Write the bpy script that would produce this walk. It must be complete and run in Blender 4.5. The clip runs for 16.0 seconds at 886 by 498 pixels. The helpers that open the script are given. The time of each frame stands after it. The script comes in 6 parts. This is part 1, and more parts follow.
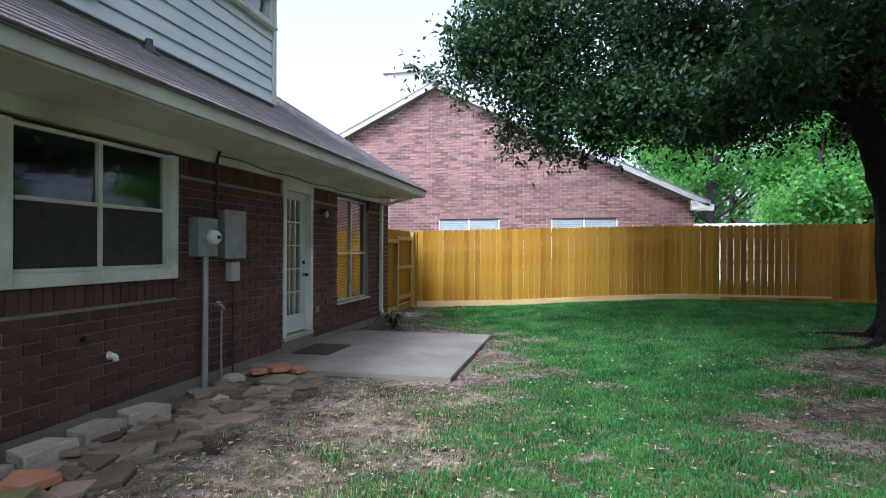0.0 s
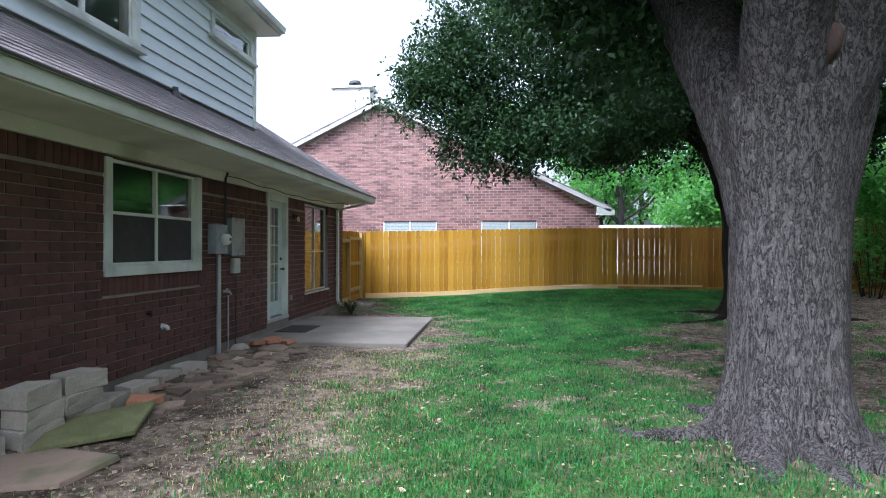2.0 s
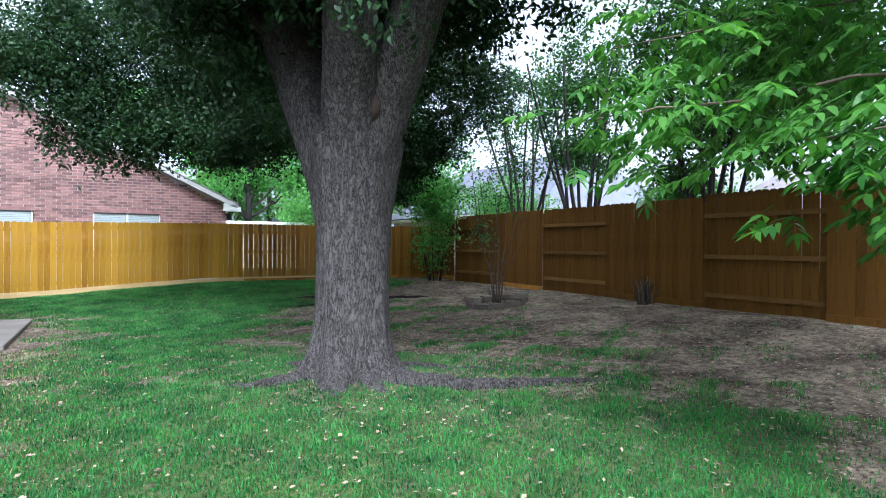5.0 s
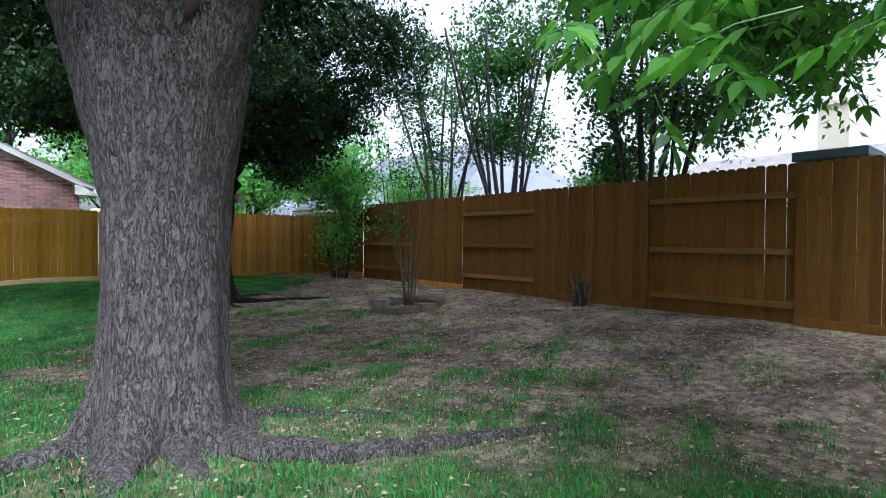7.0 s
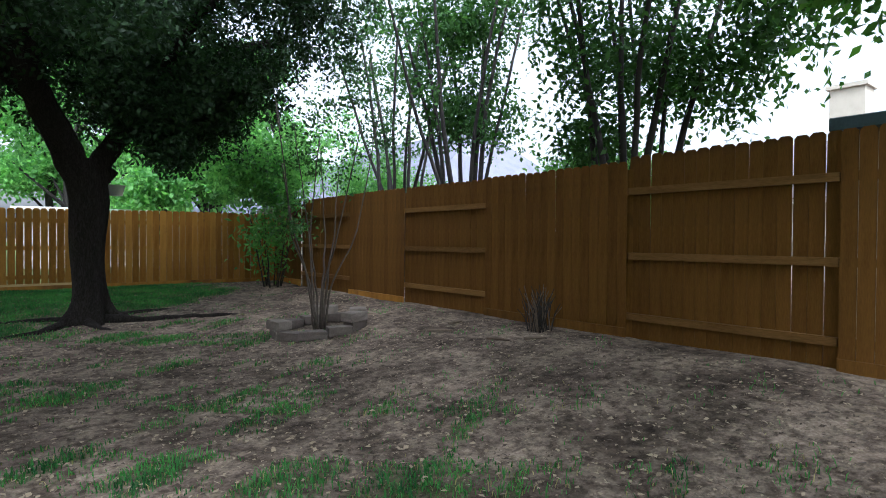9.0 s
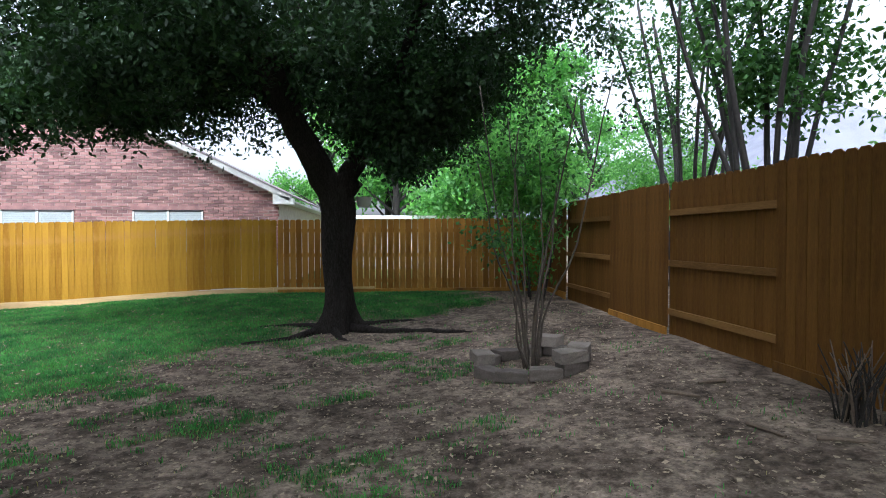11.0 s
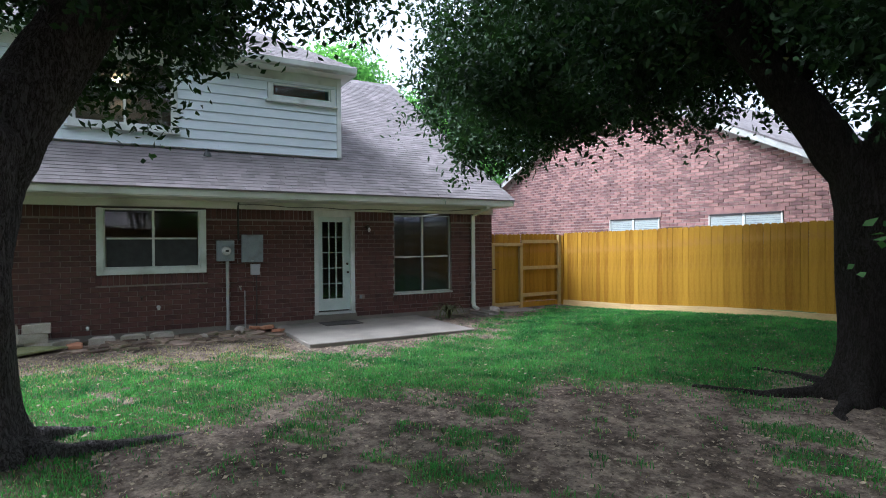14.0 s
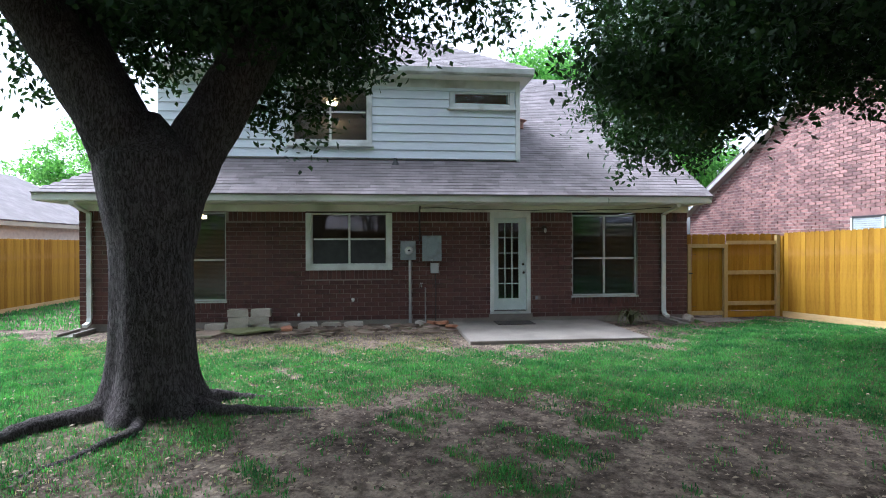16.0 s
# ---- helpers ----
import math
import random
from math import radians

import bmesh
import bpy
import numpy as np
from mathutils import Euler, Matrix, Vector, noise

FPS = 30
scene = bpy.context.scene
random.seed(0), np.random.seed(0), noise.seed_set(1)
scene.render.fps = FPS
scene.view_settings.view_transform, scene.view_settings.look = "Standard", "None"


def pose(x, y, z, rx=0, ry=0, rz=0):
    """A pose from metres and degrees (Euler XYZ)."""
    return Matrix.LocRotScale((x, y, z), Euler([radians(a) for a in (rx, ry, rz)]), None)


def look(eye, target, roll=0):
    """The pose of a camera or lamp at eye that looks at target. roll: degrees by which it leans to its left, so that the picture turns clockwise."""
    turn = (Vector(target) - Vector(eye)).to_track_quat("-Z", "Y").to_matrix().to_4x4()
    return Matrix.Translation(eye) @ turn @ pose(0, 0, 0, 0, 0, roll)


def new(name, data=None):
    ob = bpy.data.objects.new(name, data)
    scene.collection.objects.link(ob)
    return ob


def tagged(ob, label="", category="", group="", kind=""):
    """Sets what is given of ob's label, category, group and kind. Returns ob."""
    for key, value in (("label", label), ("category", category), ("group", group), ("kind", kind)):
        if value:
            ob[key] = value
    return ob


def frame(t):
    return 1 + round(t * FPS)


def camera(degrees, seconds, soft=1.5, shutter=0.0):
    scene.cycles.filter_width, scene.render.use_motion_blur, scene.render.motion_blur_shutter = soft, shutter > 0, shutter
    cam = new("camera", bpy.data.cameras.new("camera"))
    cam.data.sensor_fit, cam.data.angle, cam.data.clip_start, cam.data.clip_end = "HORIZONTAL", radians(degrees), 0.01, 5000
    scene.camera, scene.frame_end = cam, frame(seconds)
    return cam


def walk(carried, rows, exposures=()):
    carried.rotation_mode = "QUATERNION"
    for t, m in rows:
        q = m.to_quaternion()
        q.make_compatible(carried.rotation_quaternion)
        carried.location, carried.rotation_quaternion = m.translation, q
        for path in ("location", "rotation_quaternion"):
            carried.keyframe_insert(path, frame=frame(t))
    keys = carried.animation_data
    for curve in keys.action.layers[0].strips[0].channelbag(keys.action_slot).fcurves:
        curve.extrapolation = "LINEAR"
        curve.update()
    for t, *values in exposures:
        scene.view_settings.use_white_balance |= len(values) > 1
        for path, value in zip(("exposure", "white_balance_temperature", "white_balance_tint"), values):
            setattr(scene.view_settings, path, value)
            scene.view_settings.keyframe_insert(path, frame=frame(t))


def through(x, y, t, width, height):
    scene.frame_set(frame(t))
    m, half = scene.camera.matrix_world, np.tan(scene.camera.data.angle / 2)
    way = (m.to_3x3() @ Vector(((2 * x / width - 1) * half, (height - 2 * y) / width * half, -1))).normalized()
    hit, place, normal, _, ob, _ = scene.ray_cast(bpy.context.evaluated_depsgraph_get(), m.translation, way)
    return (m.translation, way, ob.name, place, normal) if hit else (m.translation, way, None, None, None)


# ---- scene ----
cam = camera(76.2, 16.0, 1.0)
PATH = [
    (0, (-0.129, 0.353, 1.482), (-0.573, 2.303, 1.485), 0.2),
    (0.5, (-0.08, -0.238, 1.475), (-0.482, 1.721, 1.479), 0.0),
    (1, (-0.048, -0.839, 1.468), (-0.42, 1.126, 1.47), 0.0),
    (1.5, (-0.035, -1.371, 1.477), (-0.335, 0.606, 1.478), 0.1),
    (2, (-0.021, -1.892, 1.489), (-0.229, 0.098, 1.486), 0.1),
    (2.5, (-0.107, -2.366, 1.486), (-0.206, -0.368, 1.478), 0.1),
    (3, (-0.145, -2.769, 1.49), (-0.121, -0.77, 1.479), 0.0),
    (3.5, (-0.186, -3.084, 1.515), (0.022, -1.095, 1.504), 0.1),
    (4, (-0.224, -3.227, 1.515), (0.279, -1.291, 1.503), 0.3),
    (4.5, (-0.217, -3.302, 1.504), (0.573, -1.465, 1.493), 0.3),
    (5, (-0.143, -3.281, 1.458), (0.863, -1.552, 1.445), 0.3),
    (7.5, (1.851, -1.023, 1.387), (3.14, 0.506, 1.354), 0.4),
    (8, (2.499, -0.638, 1.378), (3.839, 0.847, 1.345), 0.4),
    (10.5, (5.417, 0.39, 1.642), (6.012, 2.299, 1.602), -0.0),
    (11, (5.885, 0.878, 1.665), (6.088, 2.867, 1.622), -0.1),
    (11.5, (6.361, 1.43, 1.701), (6.209, 3.424, 1.658), -0.3),
    (12, (6.752, 1.936, 1.71), (6.174, 3.85, 1.67), -0.5),
    (12.5, (7.17, 2.495, 1.725), (6.182, 4.234, 1.691), -0.4),
    (13, (7.58, 3.008, 1.725), (6.25, 4.501, 1.697), -0.4),
    (13.5, (7.923, 3.572, 1.756), (6.369, 4.831, 1.73), -0.6),
    (14, (8.121, 4.04, 1.731), (6.378, 5.02, 1.711), -0.4),
    (14.5, (8.186, 4.451, 1.728), (6.329, 5.191, 1.709), -0.4),
    (15, (8.264, 4.808, 1.715), (6.329, 5.313, 1.697), -0.3),
    (15.5, (8.356, 5.03, 1.709), (6.386, 5.374, 1.693), -0.3),
    (16, (8.508, 5.23, 1.709), (6.52, 5.445, 1.698), -0.2),
]
EXPOSURES = [(0, 1.27, 5320, 12), (1.5, 1.34, 5320, 12), (3.5, 1.56, 5200, 13), (5, 1.46, 5300, 8), (8, 1.40, 5450, 9), (10.5, 1.52, 5560, 11), (12.5, 1.42, 5400, 10), (14, 1.40, 5400, 10), (16, 1.58, 5380, 12)]
walk(cam, [(t, look(eye, target, roll)) for t, eye, target, roll in PATH], EXPOSURES)

# ---- light ----
world = bpy.data.worlds.new("sky")
scene.world = world
world.use_nodes = True
wn = world.node_tree.nodes
sky = wn.new("ShaderNodeTexSky")
sky.sky_type = "NISHITA"
sky.sun_disc = False
sky.sun_elevation, sky.sun_rotation = radians(52), radians(207)
sky.air_density, sky.dust_density, sky.ozone_density = 1.0, 6.0, 0.6
cloud = wn.new("ShaderNodeHueSaturation")
cloud.inputs["Saturation"].default_value, cloud.inputs["Value"].default_value = 0.2, 1.15
world.node_tree.links.new(sky.outputs[0], cloud.inputs["Color"])
world.node_tree.links.new(cloud.outputs[0], wn["Background"].inputs[0])
wn["Background"].inputs[1].default_value = 0.15
sun = new("sun", bpy.data.lights.new("sun", "SUN"))
sun.data.energy, sun.data.angle, sun.data.color = 1.25, radians(20), (1.0, 0.98, 0.95)
sun.matrix_world = look((-6, -12, 17), (0, 0, 0))

# ---- mesh helpers ----
rng = np.random.default_rng(7)


class Build:
    """Collects boxes and polygons for one mesh."""

    def __init__(self):
        self.v, self.f = [], []

    def poly(self, *pts):
        n = len(self.v)
        self.v += [tuple(p) for p in pts]
        self.f.append(tuple(range(n, n + len(pts))))
        return self

    def hexa(self, p):
        n = len(self.v)
        self.v += [tuple(q) for q in p]
        self.f += [tuple(n + i for i in q) for q in ((0, 3, 2, 1), (4, 5, 6, 7), (0, 1, 5, 4), (1, 2, 6, 5), (2, 3, 7, 6), (3, 0, 4, 7))]
        return self

    def box(self, x0, x1, y0, y1, z0, z1):
        return self.hexa([(x0, y0, z0), (x1, y0, z0), (x1, y1, z0), (x0, y1, z0), (x0, y0, z1), (x1, y0, z1), (x1, y1, z1), (x0, y1, z1)])

    def prism(self, outline, axis, a, b):
        """A closed outline of 2D points, swept along an axis from a to b."""
        put = {"x": lambda p, t: (t, p[0], p[1]), "y": lambda p, t: (p[0], t, p[1]), "z": lambda p, t: (p[0], p[1], t)}[axis]
        n, k = len(self.v), len(outline)
        self.v += [put(p, a) for p in outline] + [put(p, b) for p in outline]
        self.f += [tuple(range(n, n + k))[::-1], tuple(range(n + k, n + 2 * k))]
        self.f += [(n + i, n + (i + 1) % k, n + k + (i + 1) % k, n + k + i) for i in range(k)]
        return self

    def tube(self, pts, radii, sides=8, cap=True):
        """A tapered round tube along points."""
        pts = [Vector(p) for p in pts]
        rings = []
        side = None
        for i, p in enumerate(pts):
            d = (pts[min(i + 1, len(pts) - 1)] - pts[max(i - 1, 0)]).normalized()
            if side is None:
                side = d.orthogonal().normalized()
            side = (side - d * side.dot(d)).normalized()
            up = d.cross(side)
            n = len(self.v)
            rings.append(n)
            for k in range(sides):
                a = 2 * math.pi * k / sides
                self.v.append(tuple(p + (side * math.cos(a) + up * math.sin(a)) * radii[i]))
        for a, b in zip(rings, rings[1:]):
            self.f += [(a + k, a + (k + 1) % sides, b + (k + 1) % sides, b + k) for k in range(sides)]
        if cap:
            self.f += [tuple(rings[0] + k for k in range(sides))[::-1], tuple(rings[-1] + k for k in range(sides))]
        return self

    def mesh(self, name, smooth=False, bevel=0.0):
        me = bpy.data.meshes.new(name)
        me.from_pydata(self.v, [], self.f)
        bm = bmesh.new()
        bm.from_mesh(me)
        if len(self.f) < 4000:
            bmesh.ops.recalc_face_normals(bm, faces=bm.faces)
        if bevel:
            bmesh.ops.bevel(bm, geom=list(bm.edges), offset=bevel, segments=1, affect="EDGES")
        bm.to_mesh(me)
        bm.free()
        if smooth:
            me.shade_smooth()
        return me


def thing(name, at, label, category, group="", kind=""):
    ob = new(name)
    ob.location = at
    ob.empty_display_size = 0.1
    return tagged(ob, label, category, group, kind)


def adopt(ob, parent):
    """Parents ob without moving it."""
    ob.parent = parent
    ob.matrix_parent_inverse = Matrix.Identity(4) if parent.parent else parent.matrix_basis.inverted()
    return ob


def part(name, build, material, parent=None, label="", smooth=False, bevel=0.0, category="", kind=""):
    """One mesh object, in world coordinates, under a thing or a part."""
    me = build.mesh(name, smooth, bevel) if isinstance(build, Build) else build
    if not me.materials:
        me.materials.append(material)
    ob = new(name, me)
    if parent:
        adopt(ob, parent)
    return tagged(ob, label, category, "", kind)


def quads_mesh(name, verts, faces, material, smooth=False):
    """A large mesh straight from arrays: faces all with the same number of corners."""
    me = bpy.data.meshes.new(name)
    verts, faces = np.asarray(verts, dtype=np.float32), np.asarray(faces, dtype=np.int32)
    k = faces.shape[1]
    me.vertices.add(len(verts))
    me.vertices.foreach_set("co", verts.ravel())
    me.loops.add(faces.size)
    me.loops.foreach_set("vertex_index", faces.ravel())
    me.polygons.add(len(faces))
    me.polygons.foreach_set("loop_start", np.arange(0, faces.size, k, dtype=np.int32))
    me.polygons.foreach_set("loop_total", np.full(len(faces), k, dtype=np.int32))
    if smooth:
        me.polygons.foreach_set("use_smooth", np.ones(len(faces), dtype=bool))
    me.update(calc_edges=True)
    me.materials.append(material)
    return me


# ---- materials ----
def nodes_of(name):
    m = bpy.data.materials.new(name)
    m.use_nodes = True
    nt = m.node_tree
    return m, nt, nt.nodes["Principled BSDF"]


def surface(name, low, high, rough=0.8, scale=8.0, fine=60.0, bump=0.25, metal=0.0, vary=0.0, island=False, stretch=(1, 1, 1), stain=None, spec=0.5):
    """A surface with two scales of variation, fine relief and, where asked, a tone of its own for each piece."""
    m, nt, b = nodes_of(name)
    N, L = nt.nodes, nt.links
    tc, mp = N.new("ShaderNodeTexCoord"), N.new("ShaderNodeMapping")
    mp.inputs["Scale"].default_value = stretch
    L.new(tc.outputs["Object"], mp.inputs[0])
    n1, n2 = N.new("ShaderNodeTexNoise"), N.new("ShaderNodeTexNoise")
    n1.inputs["Scale"].default_value, n1.inputs["Detail"].default_value = scale, 5
    n2.inputs["Scale"].default_value, n2.inputs["Detail"].default_value = fine, 4
    L.new(mp.outputs[0], n1.inputs[0])
    L.new(mp.outputs[0], n2.inputs[0])
    add = N.new("ShaderNodeMath")
    add.operation = "MULTIPLY_ADD"
    add.inputs[1].default_value = 0.45
    L.new(n2.outputs[0], add.inputs[0])
    sc = N.new("ShaderNodeMath")
    sc.operation = "MULTIPLY"
    sc.inputs[1].default_value = 0.55
    L.new(n1.outputs[0], sc.inputs[0])
    L.new(sc.outputs[0], add.inputs[2])
    value = add.outputs[0]
    if vary:
        src = N.new("ShaderNodeNewGeometry").outputs["Random Per Island"] if island else N.new("ShaderNodeObjectInfo").outputs["Random"]
        va = N.new("ShaderNodeMath")
        va.operation = "MULTIPLY_ADD"
        va.inputs[1].default_value, va.inputs[2].default_value = vary, -vary / 2
        L.new(src, va.inputs[0])
        va2 = N.new("ShaderNodeMath")
        L.new(va.outputs[0], va2.inputs[0])
        L.new(value, va2.inputs[1])
        value = va2.outputs[0]
    ramp = N.new("ShaderNodeValToRGB")
    ramp.color_ramp.elements[0].position, ramp.color_ramp.elements[1].position = 0.3, 0.7
    ramp.color_ramp.elements[0].color, ramp.color_ramp.elements[1].color = (*low, 1), (*high, 1)
    L.new(value, ramp.inputs[0])
    colour = ramp.outputs[0]
    if stain:
        n3 = N.new("ShaderNodeTexNoise")
        n3.inputs["Scale"].default_value, n3.inputs["Detail"].default_value = stain[3], 6
        L.new(tc.outputs["Object"], n3.inputs[0])
        r3 = N.new("ShaderNodeValToRGB")
        r3.color_ramp.elements[0].position, r3.color_ramp.elements[1].position = 0.52, 0.72
        L.new(n3.outputs[0], r3.inputs[0])
        mx = N.new("ShaderNodeMix")
        mx.data_type = "RGBA"
        L.new(r3.outputs[0], mx.inputs[0])
        L.new(colour, mx.inputs[6])
        mx.inputs[7].default_value = (*stain[:3], 1)
        colour = mx.outputs[2]
    L.new(colour, b.inputs["Base Color"])
    b.inputs["Roughness"].default_value, b.inputs["Metallic"].default_value = rough, metal
    b.inputs["Specular IOR Level"].default_value = spec
    if bump:
        bp = N.new("ShaderNodeBump")
        bp.inputs["Strength"].default_value, bp.inputs["Distance"].default_value = bump, 0.01
        L.new(add.outputs[0], bp.inputs["Height"])
        L.new(bp.outputs[0], b.inputs["Normal"])
    return m


def leafy(name, low, high, through=0.35, rough=0.5, patch=0.0, gloss=0.18):
    """Leaves: a tone for each one, and light that passes through."""
    m, nt, b = nodes_of(name)
    N, L = nt.nodes, nt.links
    geo = N.new("ShaderNodeNewGeometry")
    ramp = N.new("ShaderNodeValToRGB")
    ramp.color_ramp.elements[0].color, ramp.color_ramp.elements[1].color = (*low, 1), (*high, 1)
    L.new(geo.outputs["Random Per Island"], ramp.inputs[0])
    if patch:
        no, sw, rm = N.new("ShaderNodeTexNoise"), N.new("ShaderNodeMath"), N.new("ShaderNodeMath")
        no.inputs["Scale"].default_value, no.inputs["Detail"].default_value, no.inputs["Roughness"].default_value = patch, 6, 0.7
        L.new(N.new("ShaderNodeTexCoord").outputs["Object"], no.inputs[0])
        sw.operation = "MULTIPLY_ADD"
        sw.inputs[1].default_value, sw.inputs[2].default_value = 3.0, -1.5
        L.new(no.outputs[0], sw.inputs[0])
        rm.operation = "MULTIPLY_ADD"
        rm.inputs[1].default_value = 0.55
        L.new(geo.outputs["Random Per Island"], rm.inputs[0])
        half = N.new("ShaderNodeMath")
        half.inputs[1].default_value = 0.22
        L.new(sw.outputs[0], half.inputs[0])
        L.new(half.outputs[0], rm.inputs[2])
        L.new(rm.outputs[0], ramp.inputs[0])
    L.new(ramp.outputs[0], b.inputs["Base Color"])
    b.inputs["Roughness"].default_value = rough
    b.inputs["Specular IOR Level"].default_value = gloss
    tr = N.new("ShaderNodeBsdfTranslucent")
    gm = N.new("ShaderNodeMix")
    gm.data_type = "RGBA"
    gm.blend_type = "MULTIPLY"
    gm.inputs[0].default_value = 1.0
    L.new(ramp.outputs[0], gm.inputs[6])
    gm.inputs[7].default_value = (1.7, 1.9, 0.9, 1)
    L.new(gm.outputs[2], tr.inputs[0])
    mix = N.new("ShaderNodeMixShader")
    mix.inputs[0].default_value = through
    L.new(b.outputs[0], mix.inputs[1])
    L.new(tr.outputs[0], mix.inputs[2])
    L.new(mix.outputs[0], N["Material Output"].inputs[0])
    return m


def glass_material():
    m, nt, b = nodes_of("window_glass")
    b.inputs["Base Color"].default_value = (0.9, 0.95, 0.95, 1)
    b.inputs["Roughness"].default_value = 0.0
    b.inputs["Transmission Weight"].default_value = 1.0
    b.inputs["IOR"].default_value = 1.5
    return m


def glow(name, colour, strength):
    m, nt, b = nodes_of(name)
    b.inputs["Base Color"].default_value = (*colour, 1)
    b.inputs["Emission Color"].default_value = (*colour, 1)
    b.inputs["Emission Strength"].default_value = strength
    return m


def bark_material(name, low, high, tall=1.0):
    """Furrowed bark: broken, upright ridges with dark cracks between them."""
    m, nt, b = nodes_of(name)
    N, L = nt.nodes, nt.links
    tc = N.new("ShaderNodeTexCoord")

    def noise_at(scale, stretch, detail, rough=0.6, warp=0.0):
        mp = N.new("ShaderNodeMapping")
        mp.inputs["Scale"].default_value = (1, 1, stretch)
        L.new(tc.outputs["Object"], mp.inputs[0])
        n = N.new("ShaderNodeTexNoise")
        n.inputs["Scale"].default_value, n.inputs["Detail"].default_value, n.inputs["Roughness"].default_value, n.inputs["Distortion"].default_value = scale, detail, rough, warp
        L.new(mp.outputs[0], n.inputs[0])
        return n.outputs[0]

    def calc(op, p, q):
        n = N.new("ShaderNodeMath")
        n.operation = op
        for i, v in enumerate((p, q)):
            if isinstance(v, float):
                n.inputs[i].default_value = v
            else:
                L.new(v, n.inputs[i])
        return n.outputs[0]

    def crack(scale, stretch, width, detail, warp):
        off = calc("ABSOLUTE", calc("SUBTRACT", noise_at(scale, stretch, detail, 0.55, warp), 0.5), 0.0)
        return calc("MINIMUM", calc("MULTIPLY", off, width), 1.0)

    deep = crack(27 * tall, 0.25, 9.0, 3, 0.8)
    fork = crack(58 * tall, 0.40, 7.0, 3, 0.6)
    fine = noise_at(110 * tall, 0.55, 7, 0.75)
    height = calc("ADD", calc("ADD", calc("MULTIPLY", deep, 0.40), calc("MULTIPLY", fork, 0.27)), calc("MULTIPLY", fine, 0.42))
    broad = noise_at(2.6, 0.5, 4)
    tone = calc("ADD", height, calc("MULTIPLY", calc("SUBTRACT", broad, 0.5), 0.3))
    ramp = N.new("ShaderNodeValToRGB")
    ramp.color_ramp.elements[0].position, ramp.color_ramp.elements[1].position = 0.22, 0.92
    ramp.color_ramp.elements[0].color, ramp.color_ramp.elements[1].color = (*low, 1), (*high, 1)
    L.new(tone, ramp.inputs[0])
    L.new(ramp.outputs[0], b.inputs["Base Color"])
    b.inputs["Roughness"].default_value = 0.95
    b.inputs["Specular IOR Level"].default_value = 0.15
    bp = N.new("ShaderNodeBump")
    bp.inputs["Strength"].default_value, bp.inputs["Distance"].default_value = 1.0, 0.05
    L.new(height, bp.inputs["Height"])
    L.new(bp.outputs[0], b.inputs["Normal"])
    return m


def ground_material():
    """Soil with dry litter, and darker, greener thatch where the grass grows (the mesh's own cover value)."""
    m, nt, b = nodes_of("soil")
    N, L = nt.nodes, nt.links
    tc = N.new("ShaderNodeTexCoord")
    cov = N.new("ShaderNodeAttribute")
    cov.attribute_name = "cover"

    def ramped(scale, detail, a, c, p0=0.35, p1=0.65):
        n = N.new("ShaderNodeTexNoise")
        n.inputs["Scale"].default_value, n.inputs["Detail"].default_value, n.inputs["Roughness"].default_value = scale, detail, 0.65
        L.new(tc.outputs["Object"], n.inputs[0])
        r = N.new("ShaderNodeValToRGB")
        r.color_ramp.elements[0].position, r.color_ramp.elements[1].position = p0, p1
        r.color_ramp.elements[0].color, r.color_ramp.elements[1].color = (*a, 1), (*c, 1)
        L.new(n.outputs[0], r.inputs[0])
        return r.outputs[0], n.outputs[0]

    dirt, h1 = ramped(1.3, 8, (0.07, 0.056, 0.047), (0.315, 0.27, 0.232))
    speck, h2 = ramped(38, 6, (0.55, 0.5, 0.46), (1.15, 1.1, 1.02), 0.3, 0.7)
    thatch, h3 = ramped(20, 6, (0.03, 0.055, 0.015), (0.10, 0.13, 0.04))
    crumbs, h4 = ramped(9.0, 10, (0.42, 0.39, 0.36), (1.25, 1.22, 1.18), 0.38, 0.60)
    m0 = N.new("ShaderNodeMix")
    m0.data_type, m0.blend_type = "RGBA", "MULTIPLY"
    m0.inputs[0].default_value = 1
    L.new(dirt, m0.inputs[6])
    L.new(crumbs, m0.inputs[7])
    dirt = m0.outputs[2]
    mu = N.new("ShaderNodeMix")
    mu.data_type, mu.blend_type = "RGBA", "MULTIPLY"
    mu.inputs[0].default_value = 1
    L.new(dirt, mu.inputs[6])
    L.new(speck, mu.inputs[7])
    mx = N.new("ShaderNodeMix")
    mx.data_type = "RGBA"
    ad = N.new("ShaderNodeMath")
    ad.operation = "MULTIPLY_ADD"
    ad.inputs[1].default_value = 0.8
    L.new(h2, ad.inputs[0])
    L.new(cov.outputs["Fac"], ad.inputs[2])
    mr = N.new("ShaderNodeMapRange")
    mr.inputs[1].default_value, mr.inputs[2].default_value = 0.7, 1.25
    L.new(ad.outputs[0], mr.inputs[0])
    L.new(mr.outputs[0], mx.inputs[0])
    L.new(mu.outputs[2], mx.inputs[6])
    L.new(thatch, mx.inputs[7])
    L.new(mx.outputs[2], b.inputs["Base Color"])
    b.inputs["Roughness"].default_value = 0.95
    b.inputs["Specular IOR Level"].default_value = 0.15
    bp = N.new("ShaderNodeBump")
    bp.inputs["Strength"].default_value, bp.inputs["Distance"].default_value = 0.7, 0.03
    L.new(h2, bp.inputs["Height"])
    L.new(bp.outputs[0], b.inputs["Normal"])
    return m


